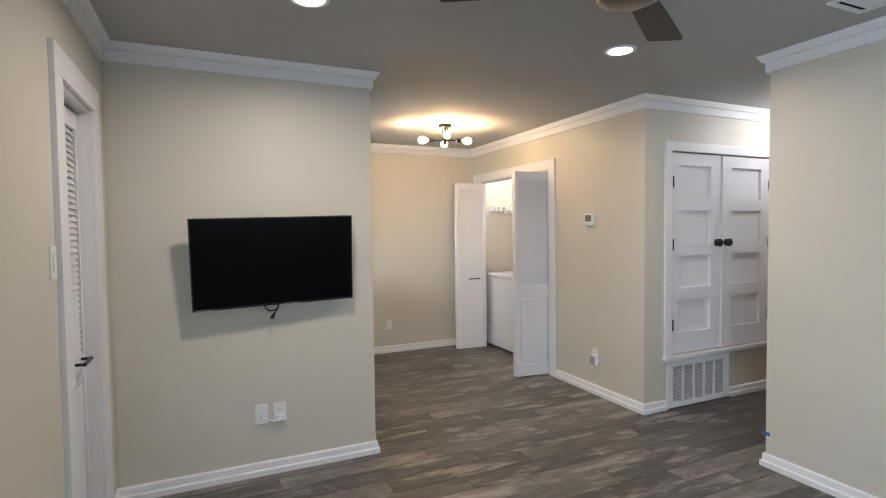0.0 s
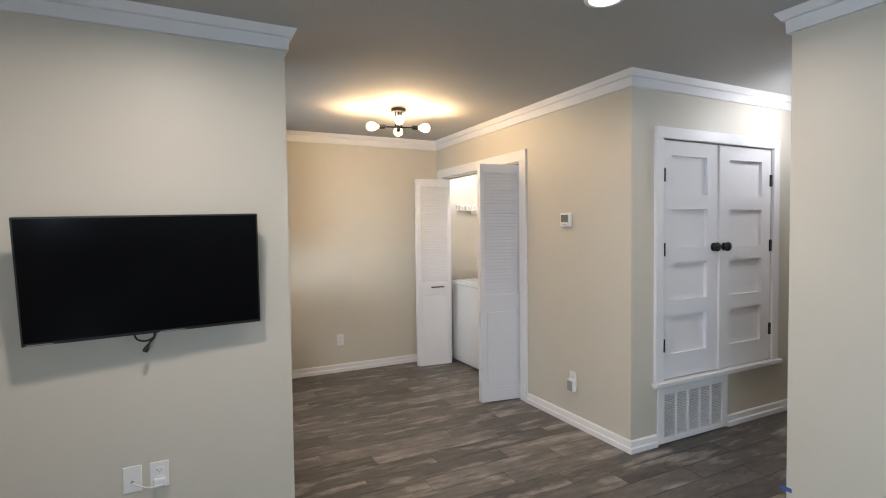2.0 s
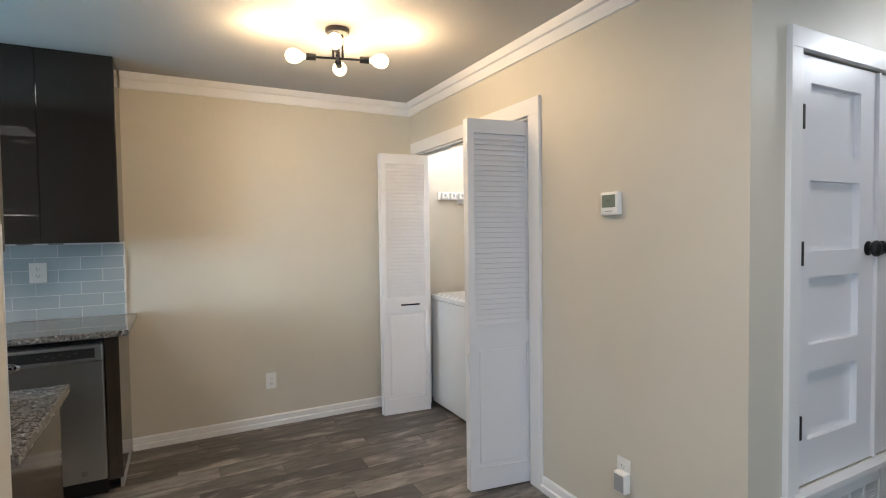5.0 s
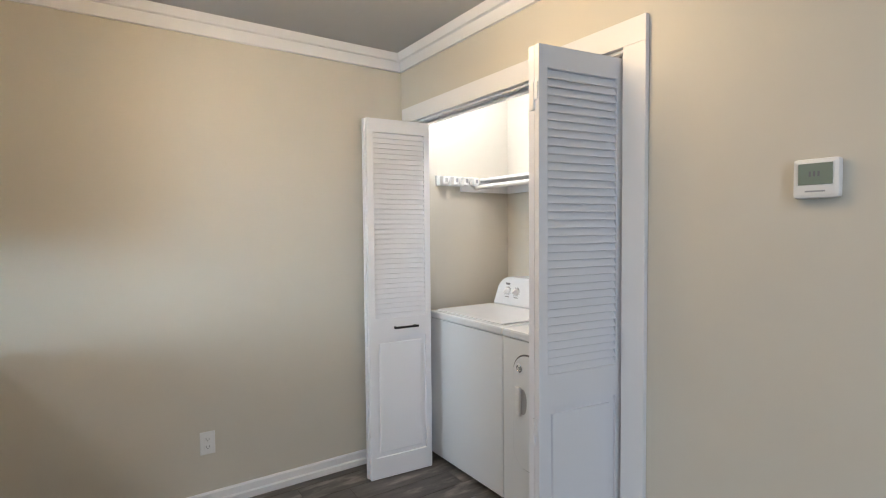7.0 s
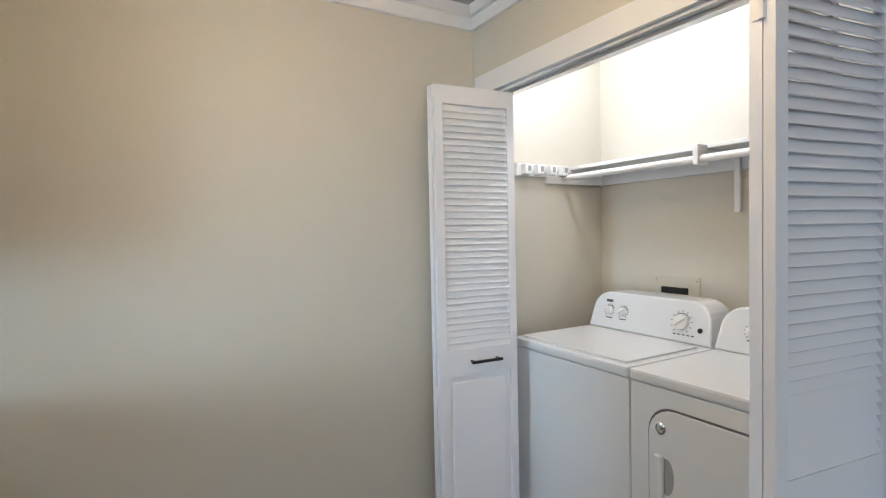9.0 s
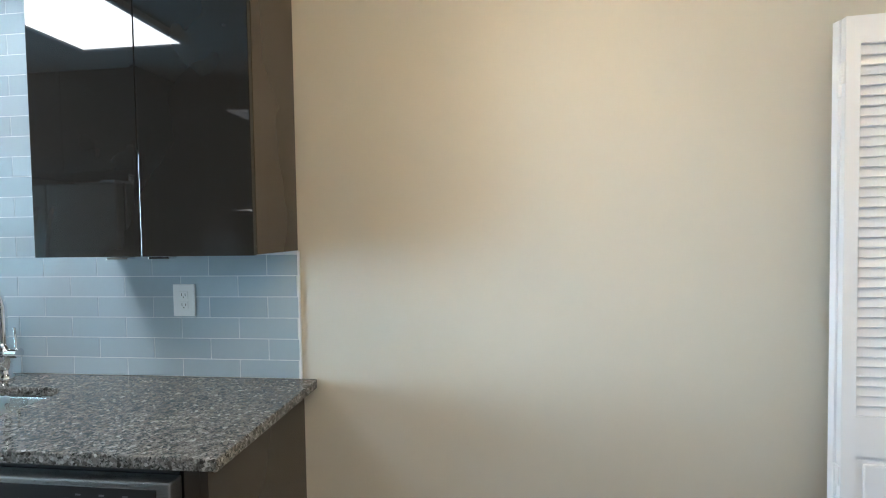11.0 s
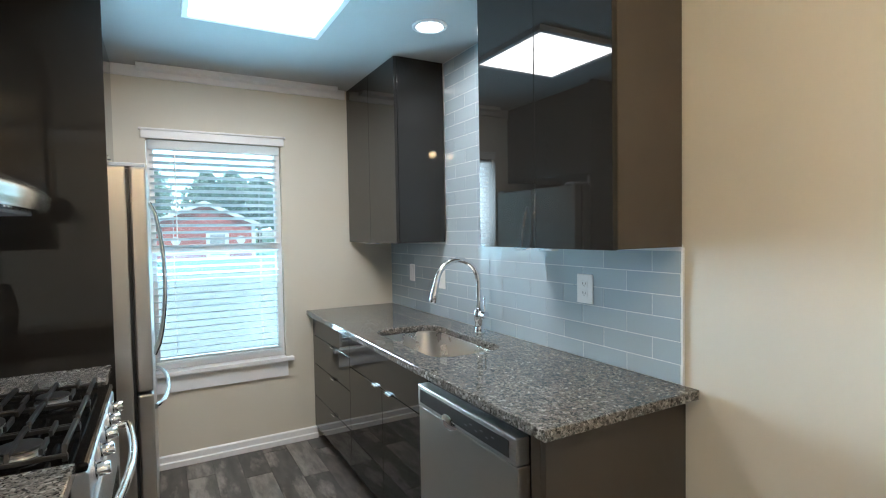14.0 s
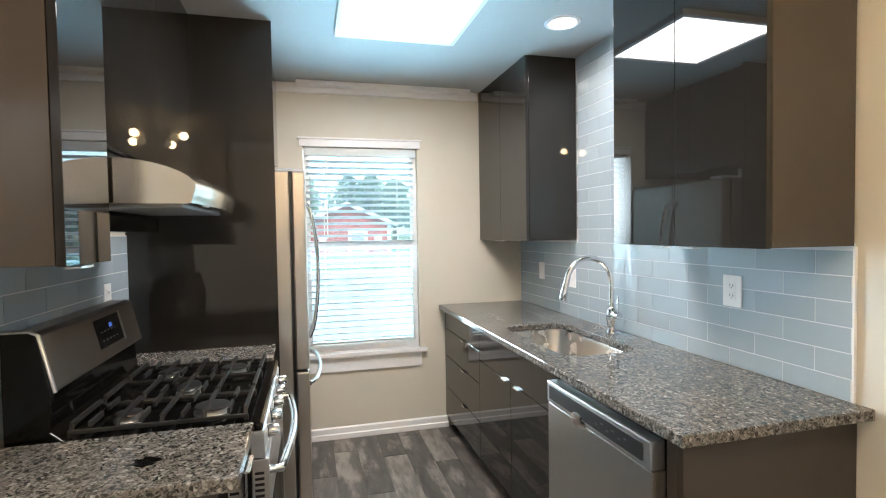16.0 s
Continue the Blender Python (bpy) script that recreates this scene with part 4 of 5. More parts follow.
drawers = thing("drawer_cabinet", -1.14, 6.0, 0.0, "glossy dark taupe four-drawer base cabinet", "base cabinet", "sink run")
part("body", box(WX + 0.003, -0.748, FY + 0.020, YB - 0.002, 0.085, 0.879), CABSIDE, drawers)
part("toe_kick", box(WX + 0.003, -0.748, FY + 0.07, FY + 0.085, 0.001, 0.084), CABSIDE, drawers)
for lo, hi in ((0.745, 0.872), (0.545, 0.741), (0.315, 0.541), (0.09, 0.311)):
    f = part("drawer_front", box(WX + 0.006, -0.745, FY, FY + 0.019, lo, hi, 0.0012), GLOSS, drawers)
    tab(f, -1.05, FY, hi - 0.003)
sinkcab = thing("sink_cabinet", -0.26, 6.0, 0.0, "glossy dark taupe sink base cabinet with doors", "base cabinet", "sink run")
part("body", boxes(((-0.744, -0.726, FY + 0.02, YB - 0.002, 0.085, 0.879), (0.222, 0.240, FY + 0.02, YB - 0.002, 0.085, 0.879), (-0.726, 0.222, FY + 0.02, YB - 0.002, 0.085, 0.10))), CABSIDE, sinkcab)
part("toe_kick", box(-0.744, 0.240, FY + 0.07, FY + 0.085, 0.001, 0.084), CABSIDE, sinkcab)
part("false_front", box(-0.742, 0.238, FY, FY + 0.019, 0.690, 0.872, 0.0012), GLOSS, sinkcab)
for x0, x1, hx in ((-0.742, -0.260, -0.335), (-0.257, 0.238, -0.165)):
    d = part("door", box(x0, x1, FY, FY + 0.019, 0.09, 0.686, 0.0012), GLOSS, sinkcab)
    tab(d, hx, FY, 0.684)

DX0, DX1, DY = 0.246, 0.890, 5.672
dish = thing("dishwasher", (DX0 + DX1) / 2, 6.0, 0.0, "brushed stainless steel dishwasher under the worktop", "dishwasher")
part("tub", box(DX0 + 0.01, DX1 - 0.01, DY + 0.05, YB - 0.02, 0.10, 0.86), BLACKP, dish)
part("door", box(DX0, DX1, DY, DY + 0.048, 0.115, 0.762, 0.004), STEELV, dish)
strip = part("control_panel", box(DX0, DX1, DY - 0.004, DY + 0.046, 0.766, 0.850, 0.005), STEEL, dish)
part("control_window", box(DX0 + 0.022, DX1 - 0.035, DY - 0.006, DY - 0.0042, 0.782, 0.834, 0.0005), BLACKP, strip, "black control window")
part("printed_icons", boxes([(DX0 + 0.36 + 0.032 * i, DX0 + 0.374 + 0.032 * i, DY - 0.0068, DY - 0.0062, 0.800 + 0.012 * (i % 2), 0.804 + 0.012 * (i % 2)) for i in range(6)]), MARK, strip)
part("pocket_handle", lathe(((0, 0), (0.055, 0), (0.050, 0.004), (0.030, 0.008), (0.0, 0.009)), pose((DX0 + DX1) / 2 - 0.08, DY - 0.001, 0.772, 90) @ Matrix.Diagonal((1, 0.55, 1, 1)), 24), CHROME, dish, "bright curved pocket handle")
part("kick_plate", box(DX0 + 0.005, DX1 - 0.005, DY + 0.09, DY + 0.11, 0.001, 0.112), BLACKP, dish)
part("badge", lathe(((0, 0), (0.016, 0), (0.016, 0.002), (0, 0.002)), pose(DX1 - 0.10, DY, 0.165, 90), 20), CHROME, dish, "small round metal badge")
endp = thing("end_panel", 0.92, 6.0, 0.0, "matt dark brown end panel of the sink run", "cabinet panel")
part("side", box(0.938, 0.960, FY + 0.004, YB - 0.001, 0.088, 0.879, 0.001), CABSIDE, endp)
part("leg", box(0.939, 0.957, FY + 0.085, YB - 0.002, 0.001, 0.0875, 0.001), GREYPL, endp, "plain grey recessed foot")
part("filler", box(0.894, 0.937, FY + 0.004, FY + 0.022, 0.085, 0.879, 0.001), CABSIDE, endp)

UY = 6.0


def upper(name, x0, x1, split, label, y_front=UY, y_back=YB - 0.013, z0=1.39, flip=1):
    o = thing(name, (x0 + x1) / 2, (y_front + y_back) / 2, z0, label, "wall cabinet", "wall cabinets")
    lo, hi = (y_front + 0.021, y_back) if flip > 0 else (y_back, y_front - 0.021)
    part("body", box(x0, x1, lo, hi, z0 + 0.002, H - 0.001, 0.001), CABSIDE if x1 > 0.8 else GLOSS, o)
    edges = [x0, *split, x1]
    for u, v in zip(edges, edges[1:]):
        d0, d1 = (y_front, y_front + 0.019) if flip > 0 else (y_front - 0.019, y_front)
        d = part("door", box(u + 0.0015, v - 0.0015, d0, d1, z0, H - 0.003, 0.0012), GLOSS, o)
        hx = v - 0.07 if u == x0 else u + 0.07
        part("tab_handle", box(hx - 0.035, hx + 0.035, d0 - 0.016 if flip > 0 else d0 + 0.002, d1 if flip > 0 else d1 + 0.016, z0 - 0.007, z0 - 0.001, 0.001), CHROME, d, "small bright metal edge handle")
    return o


upper("wall_cabinet", WX + 0.004, -0.680, (-1.10,), "tall glossy dark taupe wall cabinet beside the window")
upper("wall_cabinet", 0.212, 0.955, (0.583,), "tall glossy dark taupe wall cabinet with brown side")
KB = YB - 0.0075
kout = outlet("kitchen_outlet", pose(0.500, KB, 1.208), "large white duplex outlet plate on the backsplash", (0.088, 0.122))
s1 = outlet("kitchen_switch", pose(-1.165, KB, 1.172), "white switch plate on the backsplash by the window", (0.075, 0.118), False, "light switch")
part("rocker", box(-0.016, 0.016, -0.010, -0.006, -0.033, 0.033, 0.002), PLASTIC, s1, local=True)
s2 = outlet("kitchen_switch", pose(-0.735, KB, 1.155), "white switch plate behind the faucet", (0.078, 0.118), False, "light switch")
part("rocker", box(-0.016, 0.016, -0.010, -0.006, -0.033, 0.033, 0.002), PLASTIC, s2, local=True)
edge = structure("trim_tile_edge", box(0.950, 0.956, YB - 0.011, YB - 0.0005, CT + 0.001, 1.389), TRIM, "thin pale edge trim of the tiles", "tile trim")

# ---- kitchen, stove side ----
SF = 4.585
NX0 = 0.567
near_top = tagged(new("near_worktop", mesh_of("near_worktop", box(NX0, 0.915, KY + 0.001, SF, CT - 0.034, CT, 0.004), GRANITE, 20)), "speckled granite worktop piece beside the stove", "worktop")
far_top = tagged(new("far_worktop", mesh_of("far_worktop", box(-0.504, -0.222, KY + 0.001, SF, CT - 0.034, CT, 0.004), GRANITE, 20)), "narrow granite worktop strip past the stove", "worktop")
stain = tagged(new("worktop_stain", mesh_of("worktop_stain", prism([(0.77 + (0.035 + 0.014 * math.sin(k * 2.7)) * math.cos(k * 0.42) * 0.8, 4.36 + (0.03 + 0.012 * math.cos(k * 3.1)) * math.sin(k * 0.42)) for k in range(15)], CT + 0.0004, CT + 0.0012, "z"), GLOSSBLACK)), "dark blotch on the granite by the stove", "stain")
nearcab = thing("base_cabinet", 0.76, 4.25, 0.0, "dark taupe base cabinet beside the stove", "base cabinet", "stove run")
part("body", box(NX0 + 0.004, 0.890, KY + 0.002, SF - 0.045, 0.085, 0.879), CABSIDE, nearcab)
part("toe_kick", box(NX0 + 0.004, 0.890, SF - 0.12, SF - 0.105, 0.001, 0.084), CABSIDE, nearcab)
dd = part("drawer_front", box(NX0 + 0.004, 0.890, SF - 0.044, SF - 0.025, 0.715, 0.872, 0.0012), GLOSS, nearcab)
part("tab_handle", box(0.70, 0.80, SF - 0.026, SF + 0.012, 0.868, 0.8725, 0.001), CHROME, dd, "bright metal edge handle")
part("door", box(NX0 + 0.004, 0.890, SF - 0.044, SF - 0.025, 0.09, 0.711, 0.0012), GLOSS, nearcab)
part("metal_edge", box(NX0 - 0.0005, NX0 + 0.0035, SF - 0.028, SF - 0.022, 0.09, 0.878), CHROME, nearcab)
farcab = thing("base_cabinet", -0.36, 4.25, 0.0, "narrow dark taupe base cabinet past the stove", "base cabinet", "stove run")
part("body", box(-0.502, -0.224, KY + 0.002, SF - 0.045, 0.085, 0.879), CABSIDE, farcab)
part("toe_kick", box(-0.502, -0.224, SF - 0.12, SF - 0.105, 0.001, 0.084), CABSIDE, farcab)
part("door", box(-0.502, -0.224, SF - 0.044, SF - 0.025, 0.09, 0.872, 0.0012), GLOSS, farcab)
tall = tagged(new("tall_panel", mesh_of("tall_panel", box(-0.528, -0.506, KY + 0.001, 4.598, 0.001, H - 0.001, 0.001), GLOSS, 20)), "full-height glossy dark taupe panel beside the fridge", "cabinet panel")
upper("wall_cabinet", 0.575, 0.838, (), "narrow glossy dark taupe wall cabinet beside the hood", 4.240, KY + 0.010, 1.39, -1)
upper("wall_cabinet", -0.503, 0.571, (0.034,), "wide glossy dark taupe wall cabinet above the hood", 4.232, KY + 0.010, 1.70, -1)
upper("wall_cabinet", WX + 0.004, -0.531, (-1.034,), "glossy dark taupe wall cabinet above the fridge", 4.560, KY + 0.010, 1.86, -1)

# range hood with a curved bow front
hood = thing("range_hood", 0.17, 4.2, 1.53, "curved stainless steel range hood under the wall cabinet", "range hood")
HX0, HX1 = -0.215, 0.560
hb = bmesh.new()
cols = 16
grid = []
for i in range(cols + 1):
    u = i / cols
    x = HX0 + (HX1 - HX0) * u
    bow = 0.02 * math.sin(math.pi * u) ** 0.9
    front = 4.45 + bow
    row = [(x, KY + 0.012, 1.668)]
    for k in range(9):
        s = k / 8
        row.append((x, 4.235 + (front - 4.235) * math.sin(s * math.pi / 2) ** 1.1, 1.592 + 0.076 * math.cos(s * math.pi / 2) ** 1.1))
    row += [(x, front - 0.014, 1.545), (x, front - 0.024, 1.543), (x, KY + 0.012, 1.545)]
    grid.append([hb.verts.new(p) for p in row])
for g0, g1 in zip(grid, grid[1:]):
    for i in range(len(g0) - 1):
        hb.faces.new((g0[i], g0[i + 1], g1[i + 1], g1[i]))
    hb.faces.new((g0[-1], g0[0], g1[0], g1[-1]))
hb.faces.new(grid[0])
hb.faces.new(grid[-1][::-1])
bmesh.ops.recalc_face_normals(hb, faces=hb.faces[:])
part("canopy", hb, HOODST, hood, "", 40)
part("vent_collar", box(HX0 + 0.10, HX1 - 0.10, KY + 0.014, 4.20, 1.669, 1.699), BLACKP, hood)
part("filter", box(HX0 + 0.06, HX1 - 0.06, 4.02, 4.40, 1.535, 1.5445, 0.002), GREYPL, hood)
for x in (0.06, 0.10):
    part("button", lathe(((0, 0), (0.007, 0), (0.007, 0.004), (0, 0.004)), pose(x + 0.3, 4.44, 1.5445, 180), 12), CHROME, hood)
# Added black box where only shade lies under the hood.
part("hood_shade_box", box(-0.20, 0.545, KY + 0.012, 4.16, 1.47, 1.5345, 0.004), GLOSSBLACK, hood, "black box put in for the shade under the hood")

# gas range
RX0, RX1, RF = -0.212, 0.555, 4.60
rng = thing("gas_range", (RX0 + RX1) / 2, 4.3, 0.0, "stainless and black gas range with cast iron grates", "gas range")
part("body", box(RX0, RX1, KY + 0.03, RF - 0.03, 0.03, 0.880, 0.003), GLOSSBLACK, rng)
part("cooktop", box(RX0 - 0.003, RX1 + 0.003, KY + 0.03, RF + 0.008, 0.881, 0.905, 0.008), GLOSSBLACK, rng)
part("control_face", prism([(RF - 0.029, 0.80), (RF + 0.012, 0.80), (RF + 0.010, 0.874), (RF + 0.004, 0.880), (RF - 0.029, 0.880)], RX0, RX1, "x", 0.003), STEEL, rng)
for i in range(5):
    x = RX0 + 0.10 + i * (RX1 - RX0 - 0.20) / 4
    part("knob", lathe(((0, 0), (0.026, 0), (0.026, 0.006), (0.019, 0.010), (0.018, 0.034), (0.015, 0.038), (0, 0.038)), pose(x, RF + 0.009, 0.842, -85), 20), CHROME, rng, "", 50)
odoor = part("oven_door", box(RX0 + 0.002, RX1 - 0.002, RF - 0.028, RF + 0.022, 0.215, 0.796, 0.004), STEEL, rng)
part("oven_window", box(RX0 + 0.11, RX1 - 0.11, RF + 0.0222, RF + 0.0245, 0.33, 0.63, 0.0005), GLOSSBLACK, odoor)
part("side_vents", boxes([(RX1 - 0.0018, RX1 - 0.0005, RF - 0.018, RF + 0.008, 0.53 + 0.017 * i, 0.538 + 0.017 * i) for i in range(14)]), BLACKP, odoor)
hp = [(RX0 + 0.03 + (RX1 - RX0 - 0.06) * i / 16, RF + 0.055 + 0.028 * math.sin(math.pi * i / 16), 0.752) for i in range(17)]
part("oven_handle", tube([(hp[0][0], RF + 0.02, 0.752)] + hp + [(hp[-1][0], RF + 0.02, 0.752)], 0.013, 16), CHROME, odoor, "curved bright handle", 60)
part("storage_drawer", box(RX0 + 0.002, RX1 - 0.002, RF - 0.028, RF + 0.018, 0.05, 0.208, 0.004), STEEL, rng)
part("back_riser", prism([(KY + 0.03, 0.906), (KY + 0.150, 0.906), (KY + 0.122, 0.930), (KY + 0.112, 1.035), (KY + 0.03, 1.035)], RX0 + 0.004, RX1 - 0.018, "x", 0.004), GLOSSBLACK, rng, "black enamel riser")
part("backguard", prism([(KY + 0.03, 1.036), (KY + 0.140, 1.036), (KY + 0.140, 1.046), (KY + 0.106, 1.190), (KY + 0.090, 1.200), (KY + 0.03, 1.200)], RX0 + 0.004, RX1 - 0.018, "x", 0.004), BRONZE, rng, "dark control backguard")
bg = [(KY + 0.028, 0.906), (KY + 0.165, 0.906), (KY + 0.132, 0.935), (KY + 0.144, 1.040), (KY + 0.110, 1.194), (KY + 0.092, 1.204), (KY + 0.028, 1.204)]
part("end_cap", prism(bg, RX1 - 0.017, RX1 - 0.003, "x", 0.004), GLOSSBLACK, rng)
part("cap_edge", tube([(RX1 - 0.010, KY + 0.146, 1.040), (RX1 - 0.010, KY + 0.111, 1.196), (RX1 - 0.010, KY + 0.092, 1.206), (RX1 - 0.010, KY + 0.032, 1.206)], 0.006, 12), STEEL, rng, "bright metal edge")


def on_guard(x0, x1, s0, s1, d=0.0015):
    """A plate on the slope of the backguard, s from 0 at its foot to 1 at its head."""
    p0, p1 = Vector((KY + 0.140, 1.046)), Vector((KY + 0.106, 1.190))
    nrm = Vector((0.144, 0.034)).normalized()
    a_, b_ = p0.lerp(p1, s0), p0.lerp(p1, s1)
    return prism([tuple(a_ + nrm * 0.0003), tuple(a_ + nrm * d), tuple(b_ + nrm * d), tuple(b_ + nrm * 0.0003)], x0, x1)


disp = part("display", on_guard(-0.03, 0.19, 0.22, 0.88), GLOSSBLACK, rng, "dark glass display")
part("clock_digits", on_guard(0.050, 0.075, 0.62, 0.72, 0.0022), BLUELED, disp)
for k in range(5):
    for v in (0.36, 0.56):
        part("printed_key", on_guard(0.025 + 0.030 * k, 0.037 + 0.030 * k, v, v + 0.025, 0.0020), MARK, disp)
part("display_edge", on_guard(-0.042, -0.032, 0.18, 0.92, 0.004), STEEL, rng)
gy0, gy1 = KY + 0.16, RF - 0.035
def grate_bar(bm, x0, x1, y, top, w=0.0055):
    """A cast bar along x whose ends bend down to the rails."""
    d = 0.012
    add_prism(bm, [(x0, top - 0.026), (x0 + 0.006, top - 0.026), (x0 + d + 0.006, top - 0.013), (x1 - d - 0.006, top - 0.013), (x1 - 0.006, top - 0.026), (x1, top - 0.026), (x1 - d, top), (x0 + d, top)], y - w, y + w, "y", 0.002)


GTOP, CTOP = 0.946, 0.9055
w3 = (RX1 - RX0 - 0.05) / 3
burners = ((0, 0.25, 0.040), (0, 0.75, 0.046), (1, 0.5, 0.036), (2, 0.25, 0.036), (2, 0.75, 0.050))
for gi in range(3):
    x0 = RX0 + 0.025 + gi * w3
    x1 = x0 + w3 - 0.006
    g = bmesh.new()
    for k in range(5):
        grate_bar(g, x0, x1, gy0 + 0.008 + (gy1 - gy0 - 0.016) * k / 4, GTOP)
    for x in (x0, x1 - 0.009):
        add_box(g, x, x + 0.009, gy0, gy1, GTOP - 0.032, GTOP - 0.020, 0.003)
        for y in (gy0, gy1 - 0.012):
            add_box(g, x - 0.001, x + 0.010, y, y + 0.012, CTOP + 0.0003, GTOP - 0.024, 0.002)
    for b_gi, f, r in burners:
        if b_gi == gi:
            yc, xm = gy0 + (gy1 - gy0) * f, (x0 + x1) / 2
            for y in (yc - 0.062, yc + 0.062):
                add_box(g, x0 + 0.004, xm - 0.022, y - 0.0045, y + 0.0045, GTOP - 0.016, GTOP, 0.002)
                add_box(g, xm + 0.022, x1 - 0.004, y - 0.0045, y + 0.0045, GTOP - 0.016, GTOP, 0.002)
    part("grate", g, IRON, rng, "cast iron grate")
for gi, f, r in burners:
    xm, yc = RX0 + 0.025 + gi * w3 + (w3 - 0.006) / 2, gy0 + (gy1 - gy0) * f
    b_ = part("burner", lathe(((0.0, 0.0), (r + 0.006, 0.0), (r + 0.004, 0.006), (r - 0.004, 0.008), (r - 0.004, 0.015), (0, 0.015)), pose(xm, yc, CTOP) @ Matrix.Diagonal((1.9 if gi == 1 else 1, 1, 1, 1)), 28), STEEL, rng, "bright metal burner ring", 50)
    part("burner_cap", lathe(((0, 0.0153), (r, 0.0153), (r + 0.002, 0.018), (r, 0.022), (r * 0.8, 0.0235), (0, 0.024)), pose(xm, yc, CTOP) @ Matrix.Diagonal((1.9 if gi == 1 else 1, 1, 1, 1)), 28), IRON, b_, "black burner cap", 50)

outlet("kitchen_outlet", pose(-0.240, KY + 0.008, 1.205, 0, 0, 180), "white outlet plate on the wall behind the stove")

# refrigerator
fr = thing("refrigerator", -1.0, 4.3, 0.0, "stainless steel french-door refrigerator with bottom freezer", "refrigerator")
FX0, FX1 = -1.445, -0.535
part("case", box(FX0, FX1, KY + 0.03, 4.66, 0.02, 1.765, 0.006), STEELV, fr)
part("gasket", box(FX0 + 0.008, FX1 - 0.008, 4.6605, 4.672, 0.03, 1.755), BLACKP, fr)
for x0, x1, s in ((FX0, -0.991, -1), (-0.987, FX1, 1)):
    d = part("door", box(x0, x1, 4.6725, 4.738, 0.768, 1.765, 0.010), STEELV, fr)
    hx = -0.989 + s * 0.05
    pts_ = [(hx, 4.742 + 0.058 * math.sin(math.pi * k / 14) ** 0.6, 0.85 + 0.78 * k / 14) for k in range(15)]
    part("handle", tube(pts_, 0.011, 16), CHROME, d, "long curved bright handle", 60)
fz = part("freezer_drawer", box(FX0, FX1, 4.6725, 4.738, 0.06, 0.757, 0.010), STEELV, fr)
pts_ = [(FX0 + 0.06 + 0.79 * k / 14, 4.742 + 0.058 * math.sin(math.pi * k / 14) ** 0.5, 0.68) for k in range(15)]
part("handle", tube(pts_, 0.012, 16), CHROME, fz, "long curved bright handle", 60)
for u in (FX1 - 0.10, FX0 + 0.01):
    part("hinge_cover", box(u, u + 0.09, 4.60, 4.735, 1.7655, 1.782, 0.004), GREYPL, fr)
part("foot_grille", box(FX0 + 0.01, FX1 - 0.01, 4.60, 4.68, 0.001, 0.0195), BLACKP, fr)
wire = thing("wire_basket", -0.62, 4.5, 1.766, "small white wire rack lying on top of the refrigerator", "wire rack")
for k in range(4):
    part("wire", tube([(-0.58, 4.42, 1.785 + k * 0.014), (-0.58, 4.575, 1.785 + k * 0.014)], 0.003, 6), TRIM, wire)
for y in (4.43, 4.565):
    part("upright", tube([(-0.58, y, 1.7665), (-0.58, y, 1.833)], 0.003, 6), TRIM, wire)

# ---- kitchen window ----
win = tagged(new("window_1"), "white double-hung kitchen window with half-open blinds", "window", kind="structure")
wx0 = WX - 0.10
part("window_frame", boxes(((wx0, wx0 + 0.06, 4.727, 4.765, 0.613, 2.053), (wx0, wx0 + 0.06, 5.485, 5.523, 0.613, 2.053), (wx0, wx0 + 0.06, 4.765, 5.485, 0.613, 0.68), (wx0, wx0 + 0.06, 4.765, 5.485, 2.005, 2.053),
                            (wx0 + 0.005, wx0 + 0.055, 4.765, 5.485, 1.335, 1.40)), 0.003), TRIM, win)
for lo, hi, dx in ((0.682, 1.333, 0.035), (1.402, 2.003, 0.02)):
    p_ = part("pane", box(wx0 + dx, wx0 + dx + 0.004, 4.766, 5.484, lo, hi), GLASS, win)
    p_.visible_shadow = False
part("window_sill", box(WX - 0.10, WX + 0.045, 4.727, 5.523, 0.607, 0.612), TRIM, win)
part("stool", box(WX + 0.001, WX + 0.045, 4.68, 5.572, 0.585, 0.611, 0.004), TRIM, win)
part("apron", box(WX, WX + 0.016, 4.70, 5.535, 0.478, 0.584, 0.003), TRIM, win)
part("head_trim", boxes(((WX, WX + 0.018, 4.70, 5.545, 2.056, 2.105), (WX, WX + 0.028, 4.69, 5.555, 2.105, 2.118)), 0.003), TRIM, win)
blind = thing("window_blind", WX - 0.02, 5.125, 0.66, "white two-inch slatted window blind, lowered, slats open", "window blind")
part("head_rail", box(WX - 0.052, WX - 0.004, 4.735, 5.515, 1.995, 2.052, 0.003), BLIND, blind)
part("bottom_rail", box(WX - 0.048, WX - 0.006, 4.74, 5.50, 0.650, 0.668, 0.004), BLIND, blind)
bs = prism([(-0.024, 0.0035), (0.0, 0.0060), (0.024, 0.0035), (0.024, 0.0010), (0.0, 0.0034), (-0.024, 0.0010)], 4.742, 5.498, "x")
bs.transform(pose(0, 0, 0, 0, 0, 90) @ Matrix.Translation((-5.12, 0, 0)))
bmesh.ops.recalc_face_normals(bs, faces=bs.faces[:])
bslat = mesh_of("slat", bs, BLIND)
for i in range(30):
    s = new("slat", bslat)
    s.parent = blind
    s.matrix_basis = blind.matrix_basis.inverted() @ pose(WX - 0.028, 5.12, 0.694 + i * 0.0435, 0, -18, 0)
for y in (4.86, 5.38):
    part("ladder_cord", boxes(((WX - 0.006, WX - 0.0045, y - 0.001, y + 0.001, 0.66, 1.995), (WX - 0.051, WX - 0.0495, y - 0.001, y + 0.001, 0.66, 1.995))), BLIND, blind)
